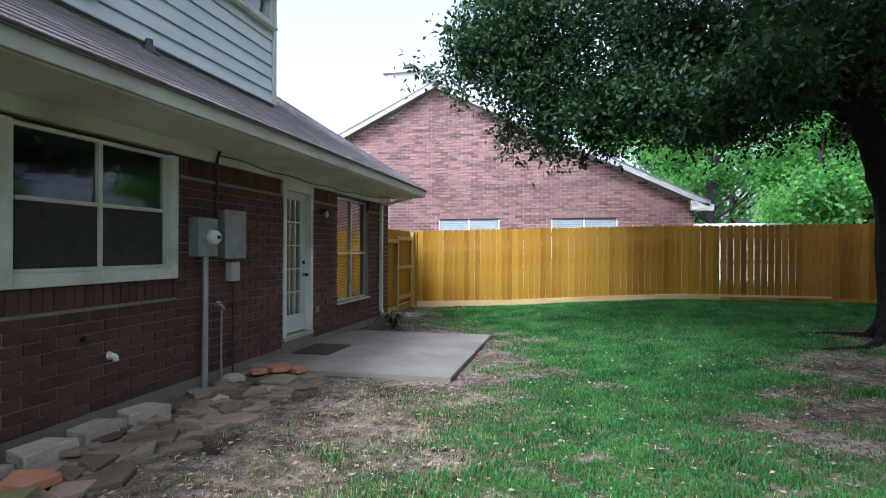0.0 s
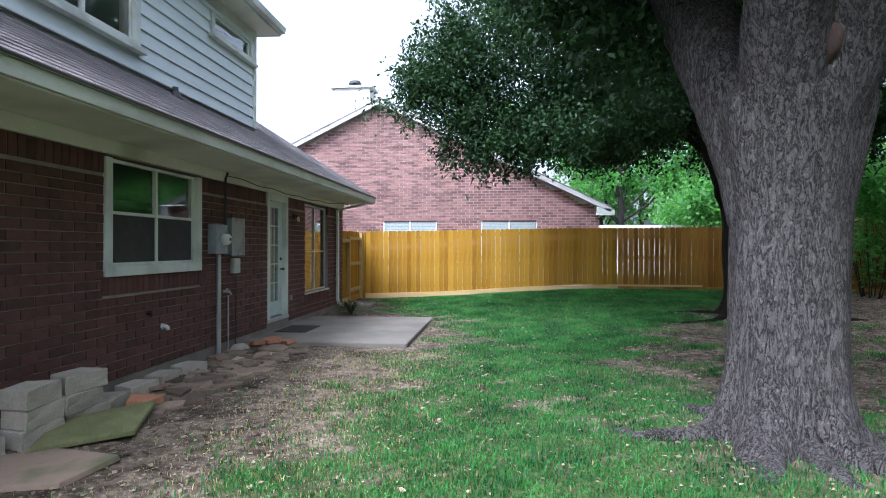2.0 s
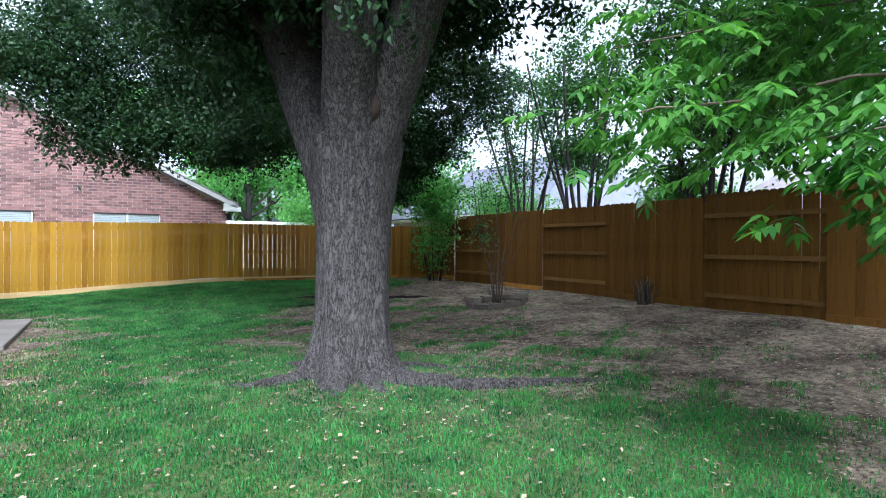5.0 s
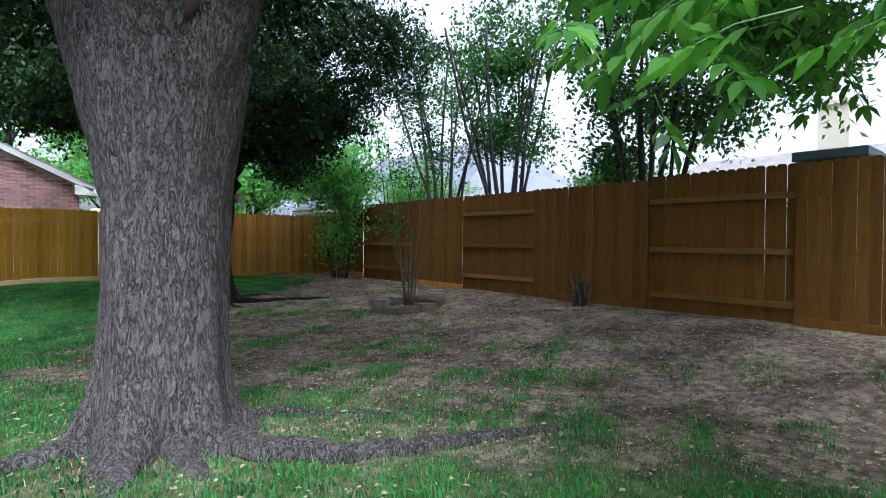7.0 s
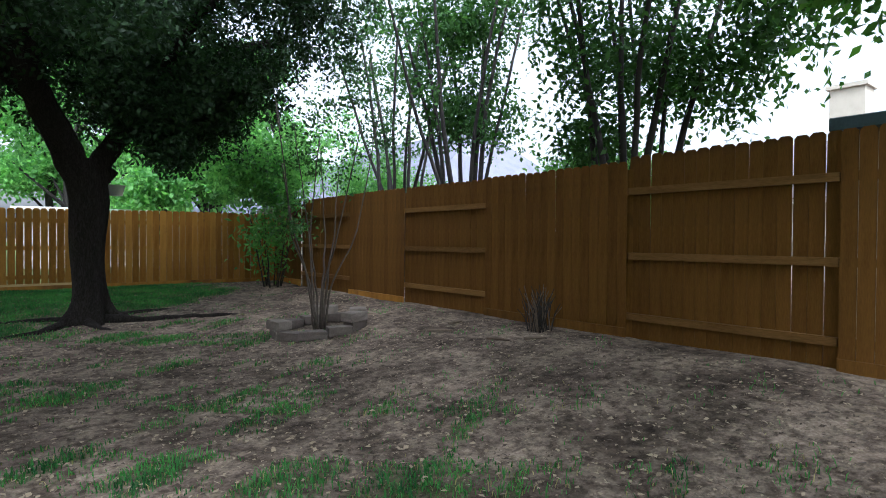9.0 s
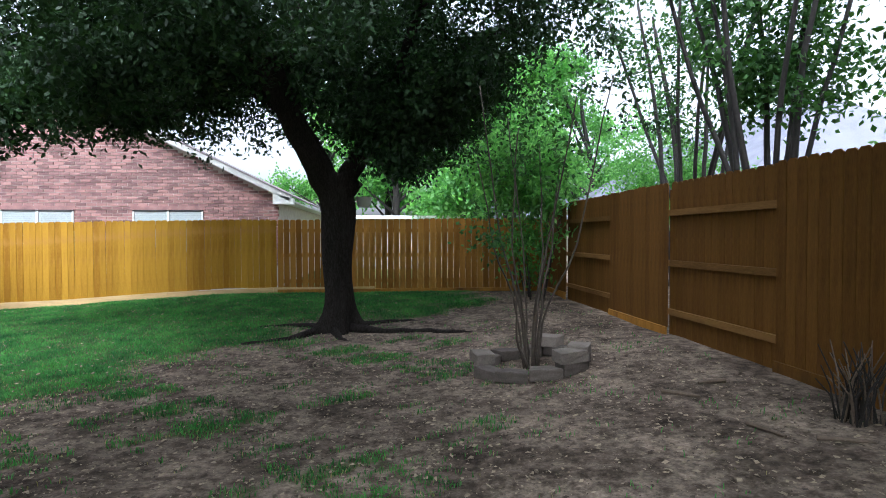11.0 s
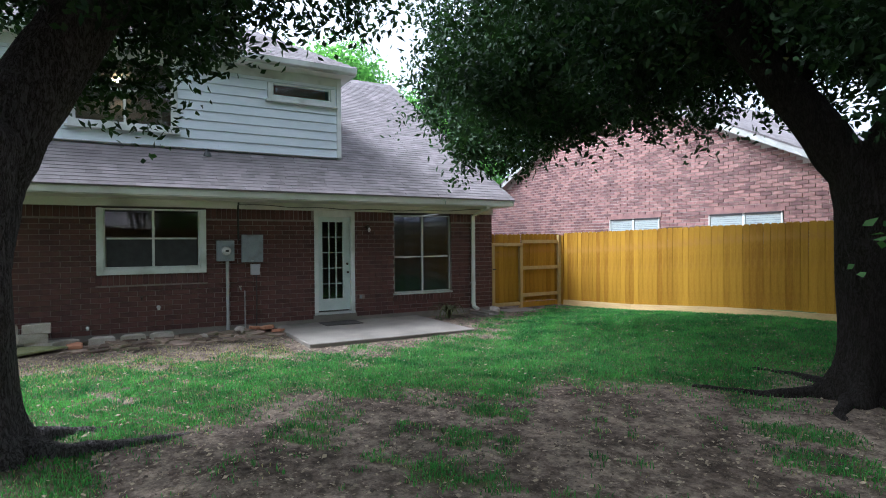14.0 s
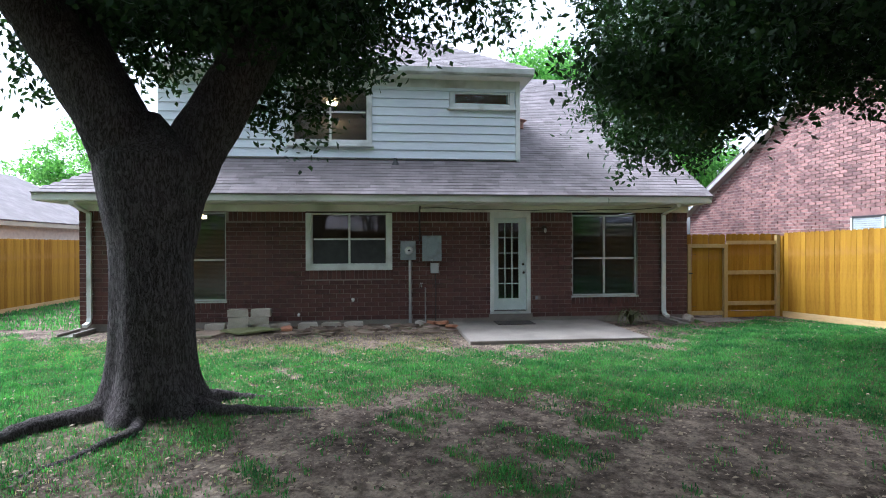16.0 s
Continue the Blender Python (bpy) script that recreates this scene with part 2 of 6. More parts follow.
BRICK = surface("dark_red_brick", (0.050, 0.022, 0.018), (0.145, 0.061, 0.050), 0.9, 9, 90, 0.5, vary=0.22)
BRICK_S = surface("dark_red_brick_field", (0.050, 0.022, 0.018), (0.145, 0.061, 0.050), 0.9, 9, 90, 0.5, vary=0.22, island=True)
MORTAR = surface("old_mortar", (0.20, 0.165, 0.145), (0.33, 0.285, 0.255), 0.95, 6, 80, 0.4)
BRICK_N = surface("pink_red_brick", (0.125, 0.064, 0.06), (0.34, 0.185, 0.165), 0.9, 5, 70, 0.4, vary=0.42, island=True)
MORTAR_N = surface("pale_mortar", (0.40, 0.34, 0.30), (0.60, 0.53, 0.48), 0.95, 6, 80, 0.3)
CONCRETE = surface("concrete", (0.145, 0.125, 0.105), (0.275, 0.245, 0.21), 0.9, 1.6, 50, 0.25, stain=(0.15, 0.13, 0.11, 1.1))
WHITE = surface("white_paint", (0.60, 0.62, 0.58), (0.76, 0.78, 0.74), 0.55, 4, 60, 0.1, stain=(0.42, 0.43, 0.38, 1.7))
SOFFIT = surface("soffit_paint", (0.60, 0.60, 0.53), (0.74, 0.74, 0.66), 0.65, 2, 40, 0.1, stain=(0.45, 0.44, 0.37, 0.9))
SIDING = surface("siding_paint", (0.60, 0.66, 0.68), (0.76, 0.81, 0.83), 0.6, 5, 30, 0.35, stretch=(1, 0.12, 1))
SHINGLE = surface("asphalt_shingle", (0.125, 0.108, 0.106), (0.25, 0.22, 0.22), 0.95, 3, 160, 0.6, vary=0.26, island=True, stain=(0.15, 0.13, 0.13, 0.7))
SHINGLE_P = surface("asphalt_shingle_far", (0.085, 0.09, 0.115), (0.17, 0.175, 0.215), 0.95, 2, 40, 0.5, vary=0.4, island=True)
ALU = surface("grey_aluminium", (0.42, 0.43, 0.42), (0.58, 0.59, 0.57), 0.45, 8, 60, 0.05, metal=0.3)
DARK = surface("dark_screen", (0.012, 0.012, 0.013), (0.03, 0.03, 0.032), 0.8, 8, 200, 0.1)
BLIND = surface("dim_blind_slats", (0.12, 0.125, 0.12), (0.22, 0.23, 0.22), 0.6, 3, 40, 0.05)
INSIDE = surface("room_paint", (0.16, 0.14, 0.12), (0.24, 0.21, 0.18), 0.9, 2, 20, 0.05)
GLASS = glass_material()
DOORPAINT = surface("pale_green_door_paint", (0.50, 0.56, 0.53), (0.62, 0.68, 0.65), 0.45, 5, 40, 0.05)
GREYBOX = surface("grey_enamel", (0.22, 0.25, 0.27), (0.33, 0.36, 0.38), 0.5, 6, 60, 0.08, metal=0.2, stain=(0.2, 0.2, 0.2, 5))
PIPE = surface("galvanised_pipe", (0.34, 0.35, 0.36), (0.5, 0.51, 0.52), 0.45, 6, 60, 0.05, metal=0.5)
BLACK = surface("black_plastic", (0.015, 0.015, 0.015), (0.04, 0.04, 0.04), 0.5, 8, 60, 0.1)
BRONZE = surface("dark_bronze", (0.04, 0.03, 0.025), (0.09, 0.07, 0.05), 0.35, 8, 60, 0.05, metal=0.8)
CEDAR = surface("golden_stained_cedar", (0.23, 0.110, 0.009), (0.43, 0.235, 0.022), 0.7, 3, 30, 0.25, vary=0.35, stretch=(5, 5, 0.5), stain=(0.36, 0.18, 0.04, 2.5), spec=0.12)
CEDAR_O = surface("brown_stained_cedar", (0.20, 0.088, 0.014), (0.40, 0.195, 0.035), 0.75, 3, 30, 0.3, vary=0.35, stretch=(5, 5, 0.5), stain=(0.15, 0.07, 0.025, 1.8), spec=0.12)
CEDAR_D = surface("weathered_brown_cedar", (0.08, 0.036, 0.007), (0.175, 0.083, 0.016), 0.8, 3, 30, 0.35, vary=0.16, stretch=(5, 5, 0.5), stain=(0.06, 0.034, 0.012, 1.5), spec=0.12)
# Rails paler than the boards: the light on their protruding tops is painted in.
RAIL_D = surface("rail_catching_light", (0.11, 0.056, 0.015), (0.23, 0.125, 0.038), 0.8, 3, 30, 0.3, vary=0.3, stretch=(4, 0.5, 4), spec=0.12)
ROT = surface("pale_pine_board", (0.42, 0.28, 0.12), (0.62, 0.45, 0.22), 0.8, 3, 30, 0.25, stretch=(0.6, 0.6, 4))
POST = surface("treated_pine_post", (0.36, 0.24, 0.08), (0.52, 0.38, 0.16), 0.8, 3, 30, 0.25, stretch=(4, 4, 0.5))
BARK = bark_material("furrowed_grey_bark", (0.030, 0.025, 0.024), (0.235, 0.206, 0.202))
# Darker copy of BARK: the far oak's shade is put into its colour.
BARK_F = bark_material("shaded_oak_bark", (0.016, 0.013, 0.011), (0.060, 0.050, 0.045))
TWIG = surface("smooth_tan_stem", (0.075, 0.055, 0.038), (0.17, 0.125, 0.085), 0.8, 12, 60, 0.3)
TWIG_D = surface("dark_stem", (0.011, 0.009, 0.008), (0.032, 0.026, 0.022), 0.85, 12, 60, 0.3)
LEAF_OAK = leafy("oak_leaf", (0.012, 0.028, 0.011), (0.037, 0.079, 0.028), 0.2, gloss=0.2)
LEAF_MYRTLE = leafy("myrtle_leaf", (0.020, 0.058, 0.016), (0.058, 0.13, 0.036), 0.38)
LEAF_ASH = leafy("ash_leaf", (0.038, 0.12, 0.024), (0.112, 0.255, 0.046), 0.42, 0.4, gloss=0.4)
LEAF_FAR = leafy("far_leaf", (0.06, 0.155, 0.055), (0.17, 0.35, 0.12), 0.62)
GRASS = leafy("st_augustine_grass", (0.016, 0.078, 0.030), (0.088, 0.28, 0.076), 0.46, 0.55, 1.6)
STRAW = leafy("dry_grass", (0.16, 0.15, 0.06), (0.42, 0.37, 0.19), 0.3, 0.7)
LITTER = surface("dry_leaf", (0.055, 0.036, 0.022), (0.34, 0.27, 0.18), 0.8, 10, 60, 0.2, vary=0.8, island=True)
STONE = surface("flagstone", (0.095, 0.066, 0.046), (0.27, 0.195, 0.145), 0.9, 5, 50, 0.5, vary=0.5, stain=(0.12, 0.12, 0.06, 3))
MOSS = surface("mossy_flagstone", (0.09, 0.105, 0.035), (0.21, 0.205, 0.095), 0.95, 6, 60, 0.5)
REDSTONE = surface("red_sandstone", (0.32, 0.13, 0.07), (0.48, 0.24, 0.14), 0.9, 6, 60, 0.4)
BLOCK = surface("tan_retaining_block", (0.28, 0.245, 0.20), (0.50, 0.445, 0.38), 0.95, 8, 70, 0.6, vary=0.3)
BLOCK_D = surface("dirty_retaining_block", (0.06, 0.048, 0.04), (0.145, 0.12, 0.10), 0.95, 8, 70, 0.6, vary=0.3)
PVC = surface("white_plastic", (0.68, 0.68, 0.66), (0.78, 0.78, 0.76), 0.4, 8, 60, 0.03)
MAT = surface("door_mat", (0.02, 0.018, 0.016), (0.06, 0.05, 0.042), 0.95, 20, 200, 0.5)
CREAM = surface("cream_stucco", (0.38, 0.34, 0.27), (0.49, 0.45, 0.37), 0.9, 3, 60, 0.2)
SOIL = ground_material()
LAMPGLOW = glow("warm_lamp_glass", (1.0, 0.72, 0.35), 6.0)


# ---- ground ----
def smooth(v):
    v = np.clip(v, 0, 1)
    return v * v * (3 - 2 * v)


def wave(x, y, f, s):
    """Cheap, smooth, repeatable unevenness between about -1 and 1."""
    return (np.sin(x * f + s) * np.cos(y * f * 1.13 + s * 2.1) + np.sin((x + y) * f * 0.71 + s * 3.7) + np.cos((x * 0.6 - y) * f * 1.61 + s)) / 2.6


def ground_z(x, y):
    x, y = np.asarray(x, dtype=float), np.asarray(y, dtype=float)
    right = 0.32 * smooth((x - 5.7) / 4.1)
    far = (0.05 + 0.33 * smooth((x + 4.0) / 7.0)) * smooth((y - 9.0) / 5.6)
    mound = 0.10 * np.exp(-((x - 5.05) ** 2 + (y - 11.0) ** 2) / 1.2) + 0.07 * np.exp(-((x - 2.19) ** 2 + (y - 2.8) ** 2) / 1.2)
    inside = smooth((x + 14) / 4) * smooth((26 - x) / 4) * smooth((y + 14) / 4) * smooth((30 - y) / 4)
    rough = 0.012 * wave(x, y, 1.9, 1.0) + 0.006 * wave(x, y, 5.3, 2.0)
    return -0.07 + np.maximum(np.maximum(right, far), mound) * inside + rough * inside


def cover(x, y):
    """How much grass grows at a place, 0 to 1."""
    x, y = np.asarray(x, dtype=float), np.asarray(y, dtype=float)
    edge = np.interp(y, [-6, 0, 2.2, 3.2, 3.9, 5.0, 7.0, 8.6, 10.0, 11.5, 13.0, 15], [4.2, 5.0, 6.0, 5.4, 3.0, 1.8, 2.0, 2.6, 3.8, 6.4, 7.6, 8.2])
    n1, n2, n3 = wave(x, y, 1.7, 4.0), wave(x, y, 4.3, 0.3), wave(x, y, 11.1, 2.2)
    n4 = wave(x, y, 23.0, 1.1)
    lush = smooth((edge - x) / 1.5 + 0.5 + 0.45 * n1 + 0.35 * n2 + 0.25 * n3)
    patchy = 0.85 * smooth((n1 * 0.4 + n2 * 0.5 + n3 * 0.4 + n4 * 0.3 - 0.12) / 0.4) * smooth((8.4 - x) / 2.5)
    c = np.maximum(lush, patchy)
    bed = np.interp(y, [-6, -1.5, 0.5, 2, 4.5, 6.8, 6.9, 10.2, 11.5, 15], [-6, -3.8, -2.9, -2.4, -2.1, -1.7, -1.3, -1.9, -3.5, -4.3])
    strip = smooth((x - bed) / 1.7 + 0.35 * n2 + 0.3 * n3)
    c = c * strip
    mid = np.exp(-((x - 0.4) ** 2 + (y - 4.2) ** 2) / 2.6) * smooth(n2 * 1.0 + n3 * 0.9 + n4 * 0.5)
    c = c * (1 - 0.85 * mid) * (1 - 0.35 * smooth(n3 + n4))
    worn = np.exp(-((x - 5.0) ** 2 + (y - 2.4) ** 2) / 6.0)
    c = c * (1 - worn * (0.95 - 0.85 * smooth((n2 + n3 + n4) / 1.2 + 0.35)))
    c = c * (1 - np.exp(-((x - 5.05) ** 2 + (y - 11.0) ** 2) / 0.9))
    c = c * (1 - np.exp(-((x - 2.19) ** 2 + (y - 2.8) ** 2) / 0.4))
    return c


def spaced(a, b, near0, near1, step):
    far0 = near0 - np.geomspace(1, near0 - a, 14)[::-1]
    far1 = near1 + np.geomspace(1, b - near1, 14)
    return np.concatenate([far0, np.arange(near0, near1 + step / 2, step), far1])


gx, gy = spaced(-900, 900, -6.5, 12.5, 0.13), spaced(-900, 900, -7.5, 18.0, 0.13)
GX, GY = np.meshgrid(gx, gy, indexing="ij")
GZ = ground_z(GX, GY)
idx = np.arange(GX.size).reshape(GX.shape)
ground_mesh = quads_mesh("ground", np.stack([GX.ravel(), GY.ravel(), GZ.ravel()], 1), np.stack([idx[:-1, :-1].ravel(), idx[1:, :-1].ravel(), idx[1:, 1:].ravel(), idx[:-1, 1:].ravel()], 1), SOIL, True)
attr = ground_mesh.attributes.new("cover", "FLOAT", "POINT")
attr.data.foreach_set("value", cover(GX, GY).ravel().astype(np.float32))
tagged(new("ground", ground_mesh), "bare brown soil with patchy lawn", "ground", kind="structure")


def gz(x, y):
    return float(ground_z(x, y))


# ---- the house ----
WX = -4.13
house = thing("house", (-10.6, 5.6, 0), "two-storey house, dark red brick below and white siding above", "house")
CORNER0, CORNER1 = -1.10, 12.39
# openings in the brick: y0, y1, z0, z1
OPEN = [(3.57, 5.46, 1.18, 2.47), (7.68, 8.60, 0.10, 2.47), (9.60, 11.17, 0.545, 2.47), (0.30, 1.88, 0.53, 2.47)]


def wall_with_holes(y0, y1, z0, z1, x0, x1, holes):
    """One connected wall slab with openings right through it."""
    ys = sorted({y0, y1, *[v for h in holes for v in h[:2]]})
    zs = sorted({z0, z1, *[min(max(v, z0), z1) for h in holes for v in h[2:]]})
    b, at = Build(), {}

    def vert(i, k, side):
        if (i, k, side) not in at:
            at[i, k, side] = len(b.v)
            b.v.append((x1 if side else x0, ys[i], zs[k]))
        return at[i, k, side]

    def solid(i, k):
        if not (0 <= i < len(ys) - 1 and 0 <= k < len(zs) - 1):
            return False
        cy, cz = (ys[i] + ys[i + 1]) / 2, (zs[k] + zs[k + 1]) / 2
        return not any(h[0] < cy < h[1] and h[2] < cz < h[3] for h in holes)

    for i in range(len(ys) - 1):
        for k in range(len(zs) - 1):
            if not solid(i, k):
                continue
            for side in (0, 1):
                b.f.append((vert(i, k, side), vert(i + 1, k, side), vert(i + 1, k + 1, side), vert(i, k + 1, side)))
            for di, dk, p, q in ((-1, 0, (i, k), (i, k + 1)), (1, 0, (i + 1, k), (i + 1, k + 1)), (0, -1, (i, k), (i + 1, k)), (0, 1, (i, k + 1), (i + 1, k + 1))):
                if not solid(i + di, k + dk):
                    b.f.append((vert(*p, 0), vert(*q, 0), vert(*q, 1), vert(*p, 1)))
    return b


wall = part("wall", wall_with_holes(CORNER0, CORNER1, 0.06, 2.60, WX - 0.22, WX - 0.012, OPEN), MORTAR, house, "dark red brick wall with grey mortar joints")
part("side_wall", Build().box(-17.3, WX - 0.22, CORNER1 - 0.2, CORNER1 - 0.002, 0.06, 2.60), MORTAR, house)
part("side_wall", Build().box(-17.3, WX - 0.22, CORNER0 + 0.002, CORNER0 + 0.2, 0.06, 2.60), MORTAR, house)
part("back_wall", Build().box(-17.5, -17.3, CORNER0, CORNER1, 0.06, 2.60), MORTAR, house)
part("foundation", Build().box(-17.4, WX - 0.005, CORNER0 + 0.01, CORNER1 - 0.01, -0.3, 0.075), CONCRETE, house, "weathered grey concrete slab edge")
part("inner_floor", Build().box(-17.2, WX - 0.23, CORNER0 + 0.21, CORNER1 - 0.21, 0.08, 0.10), INSIDE, house)
part("inner_wall", Build().box(-9.1, -9.0, CORNER0 + 0.21, CORNER1 - 0.21, 0.1, 2.62), INSIDE, house)
part("inner_ceiling", Build().box(-17.2, WX - 0.23, CORNER0 + 0.21, CORNER1 - 0.21, 2.62, 2.66), INSIDE, house)

# eave: fascia, soffit, frieze
EX, PITCH = -3.30, 0.63
E0, E1 = -1.56, 12.50
part("soffit", Build().box(WX - 0.25, EX - 0.03, E0 + 0.03, E1 - 0.06, 2.622, 2.640), SOFFIT, house, "cream painted soffit with hairline cracks")
part("frieze_board", wall_with_holes(CORNER0 - 0.02, CORNER1 + 0.02, 2.47, 2.620, WX - 0.06, WX + 0.03, [(3.57, 5.46, 2.47, 2.48)]), SOFFIT, house, "cream painted frieze board", bevel=0.003)
part("fascia", Build().box(EX - 0.03, EX, E0, E1, 2.642, 2.765), SOFFIT, house, "cream painted fascia", bevel=0.004)
part("drip_edge", Build().box(EX - 0.02, EX + 0.02, E0, E1, 2.767, 2.785), ALU, house)

# roof: one big slope with a gable end, and a hip at the other end
RIDGE_X = -10.75
RZ = lambda x: 2.788 + PITCH * (EX + 0.03 - x)
LOWX = EX + 0.03


def slab(build, pts, thick):
    n = (Vector(pts[1]) - Vector(pts[0])).cross(Vector(pts[-1]) - Vector(pts[0])).normalized()
    if n.z < 0:
        n = -n
    k = len(build.v)
    m = len(pts)
    build.v += [tuple(p) for p in pts] + [tuple(Vector(p) - n * thick) for p in pts]
    build.f += [tuple(range(k, k + m)), tuple(range(k + m, k + 2 * m))[::-1]]
    build.f += [(k + i, k + (i + 1) % m, k + m + (i + 1) % m, k + m + i) for i in range(m)]


roof = Build()
hipy = E0 + (LOWX - RIDGE_X)
slab(roof, [(LOWX, E0, RZ(LOWX)), (LOWX, E1 + 0.02, RZ(LOWX)), (RIDGE_X, E1 + 0.02, RZ(RIDGE_X)), (RIDGE_X, hipy, RZ(RIDGE_X))], 0.03)
slab(roof, [(2 * RIDGE_X - LOWX, E0, RZ(LOWX)), (LOWX, E0, RZ(LOWX)), (RIDGE_X, hipy, RZ(RIDGE_X))], 0.03)
slab(roof, [(2 * RIDGE_X - LOWX, E1, RZ(LOWX)), (2 * RIDGE_X - LOWX, E0, RZ(LOWX)), (RIDGE_X, hipy, RZ(RIDGE_X)), (RIDGE_X, E1, RZ(RIDGE_X))], 0.03)
roof_ob = part("roof", roof, SHINGLE, house, "grey-brown asphalt shingle roof")
part("gable_wall", Build().prism([(LOWX - 0.3, RZ(LOWX - 0.3) - 0.08), (RIDGE_X, RZ(RIDGE_X) - 0.08), (2 * RIDGE_X - LOWX + 0.3, RZ(LOWX - 0.3) - 0.08), (2 * RIDGE_X - LOWX + 0.3, 2.6), (LOWX - 0.3, 2.65)], "y", CORNER1 - 0.15, CORNER1), SIDING, house)
rake = Build()
slab(rake, [(LOWX, E1 - 0.05, RZ(LOWX) - 0.034), (LOWX, E1, RZ(LOWX) - 0.034), (RIDGE_X, E1, RZ(RIDGE_X) - 0.034), (RIDGE_X, E1 - 0.05, RZ(RIDGE_X) - 0.034)], 0.16)
part("rake_board", rake, WHITE, house)


def shingles(build, along0, along1, xtop, course=0.14, wide=0.31, skip=None, side0=None):
    """Courses of shingles up the slope, each a thin wedge."""
    n = int((LOWX - xtop) / (course * math.cos(math.atan(PITCH))))
    dx = course * math.cos(math.atan(PITCH))
    for i in range(n):
        xa, xb = LOWX + 0.01 - i * dx, LOWX - 0.012 - (i + 1) * dx
        y = along0 + (side0(xa) if side0 else 0) - (i % 2) * wide / 2 - random.random() * 0.06
        start = along0 + (side0(xa) if side0 else 0)
        while y < along1:
            w = wide * random.choice((0.85, 1, 1, 1.15))
            a, c = max(y, start), min(y + w - 0.004, along1)
            y += w
            if c - a < 0.03 or (skip and skip((xa + xb) / 2, (a + c) / 2)):
                continue
            t = 0.012 + random.random() * 0.004
            za, zb = RZ(xa), RZ(xb)
            build.hexa([(xa, a, za + 0.001), (xa, c, za + 0.001), (xb, c, zb), (xb, a, zb), (xa, a, za + t), (xa, c, za + t), (xb, c, zb + 0.003), (xb, a, zb + 0.003)])


# upper storey
UX, UY0, UY1, UZ1 = -4.74, 0.25, 8.50, 5.63
sh = Build()
shingles(sh, E0, E1 + 0.02, RIDGE_X + 0.15, skip=lambda x, y: x < UX and UY0 < y < UY1, side0=lambda x: LOWX - x)
part("shingle", sh, SHINGLE, roof_ob, kind="stuff")
UOPEN = [(3.20, 4.92, 4.14, 5.44), (6.93, 8.27, 5.05, 5.34)]
part("upper_wall", wall_with_holes(UY0, UY1, 3.3, UZ1, UX - 0.2, UX - 0.02, UOPEN), SIDING, house, "pale blue-white lap siding")
part("upper_side_wall", Build().box(-10.5, UX - 0.2, UY1 - 0.2, UY1 - 0.004, 3.2, UZ1), SIDING, house)
part("upper_side_wall", Build().box(-10.5, UX - 0.2, UY0 + 0.004, UY0 + 0.2, 3.2, UZ1), SIDING, house)
z = 3.76
while z < UZ1 - 0.05:
    top = min(z + 0.184, UZ1)
    spans = [(UY0 + 0.02, UY1 - 0.07)]
    for h in UOPEN:
        if h[2] - 0.12 < (z + top) / 2 < h[3] + 0.1:
            spans = [s for a, c in spans for s in ((a, min(c, h[0] - 0.1)), (max(a, h[1] + 0.1), c)) if s[1] - s[0] > 0.05]
    for a, c in spans:
        cut = [a]
        while c - cut[-1] > 3.66:
            cut.append(cut[-1] + 3.66 - (0.9 if int(z * 10) % 2 else 0))
        cut.append(c)
        for p, q in zip(cut, cut[1:]):
            part("siding_board", Build().hexa([(UX - 0.03, p, z), (UX + 0.016, p, z), (UX + 0.016, q - 0.003, z), (UX - 0.03, q - 0.003, z), (UX - 0.03, p, top), (UX - 0.008, p, top), (UX - 0.008, q - 0.003, top), (UX - 0.03, q - 0.003, top)]), SIDING, house)
    z += 0.20
part("corner_board", Build().box(UX - 0.05, UX + 0.03, UY1 - 0.085, UY1 + 0.02, 3.66, UZ1), WHITE, house, bevel=0.004)
part("flashing", Build().box(UX - 0.02, UX + 0.06, UY0, UY1 + 0.02, 3.745, 3.76), ALU, house)
ue, uy = 0.42, 0.24
part("upper_soffit", Build().box(UX - 0.3, UX + ue - 0.03, UY0 - uy + 0.03, UY1 + uy - 0.03, UZ1 - 0.012, UZ1 + 0.012), SOFFIT, house)
part("upper_soffit", Build().box(-10.5, UX - 0.3, UY1 - 0.1, UY1 + uy - 0.03, UZ1 - 0.012, UZ1 + 0.012), SOFFIT, house)
part("upper_frieze", Build().box(UX - 0.02, UX + 0.02, UY0, UY1, UZ1 - 0.2, UZ1 - 0.014), WHITE, house)
part("upper_fascia", Build().box(UX + ue - 0.03, UX + ue, UY0 - uy, UY1 + uy, UZ1 - 0.02, UZ1 + 0.14), WHITE, house)
part("upper_fascia", Build().box(-10.6, UX + ue - 0.03, UY1 + uy - 0.03, UY1 + uy, UZ1 - 0.02, UZ1 + 0.14), WHITE, house)
part("gutter", Build().prism([(UX + ue + 0.002, UZ1 + 0.01), (UX + ue + 0.09, UZ1 + 0.03), (UX + ue + 0.11, UZ1 + 0.13), (UX + ue + 0.10, UZ1 + 0.13), (UX + ue + 0.08, UZ1 + 0.04), (UX + ue + 0.01, UZ1 + 0.03), (UX + ue + 0.01, UZ1 + 0.13), (UX + ue + 0.002, UZ1 + 0.13)], "y", UY0 - uy, UY1 + uy), WHITE, house, "white gutter")
uz = UZ1 + 0.155
ua, ub, yc0, yc1 = UX + ue + 0.03, -11.2, UY0 - uy - 0.02, UY1 + uy + 0.02
half = (ua - ub) / 2
top = uz + half * 0.6
up = Build()
slab(up, [(ua, yc0, uz), (ua, yc1, uz), (ua - half, yc1 - half, top), (ua - half, yc0 + half, top)], 0.03)
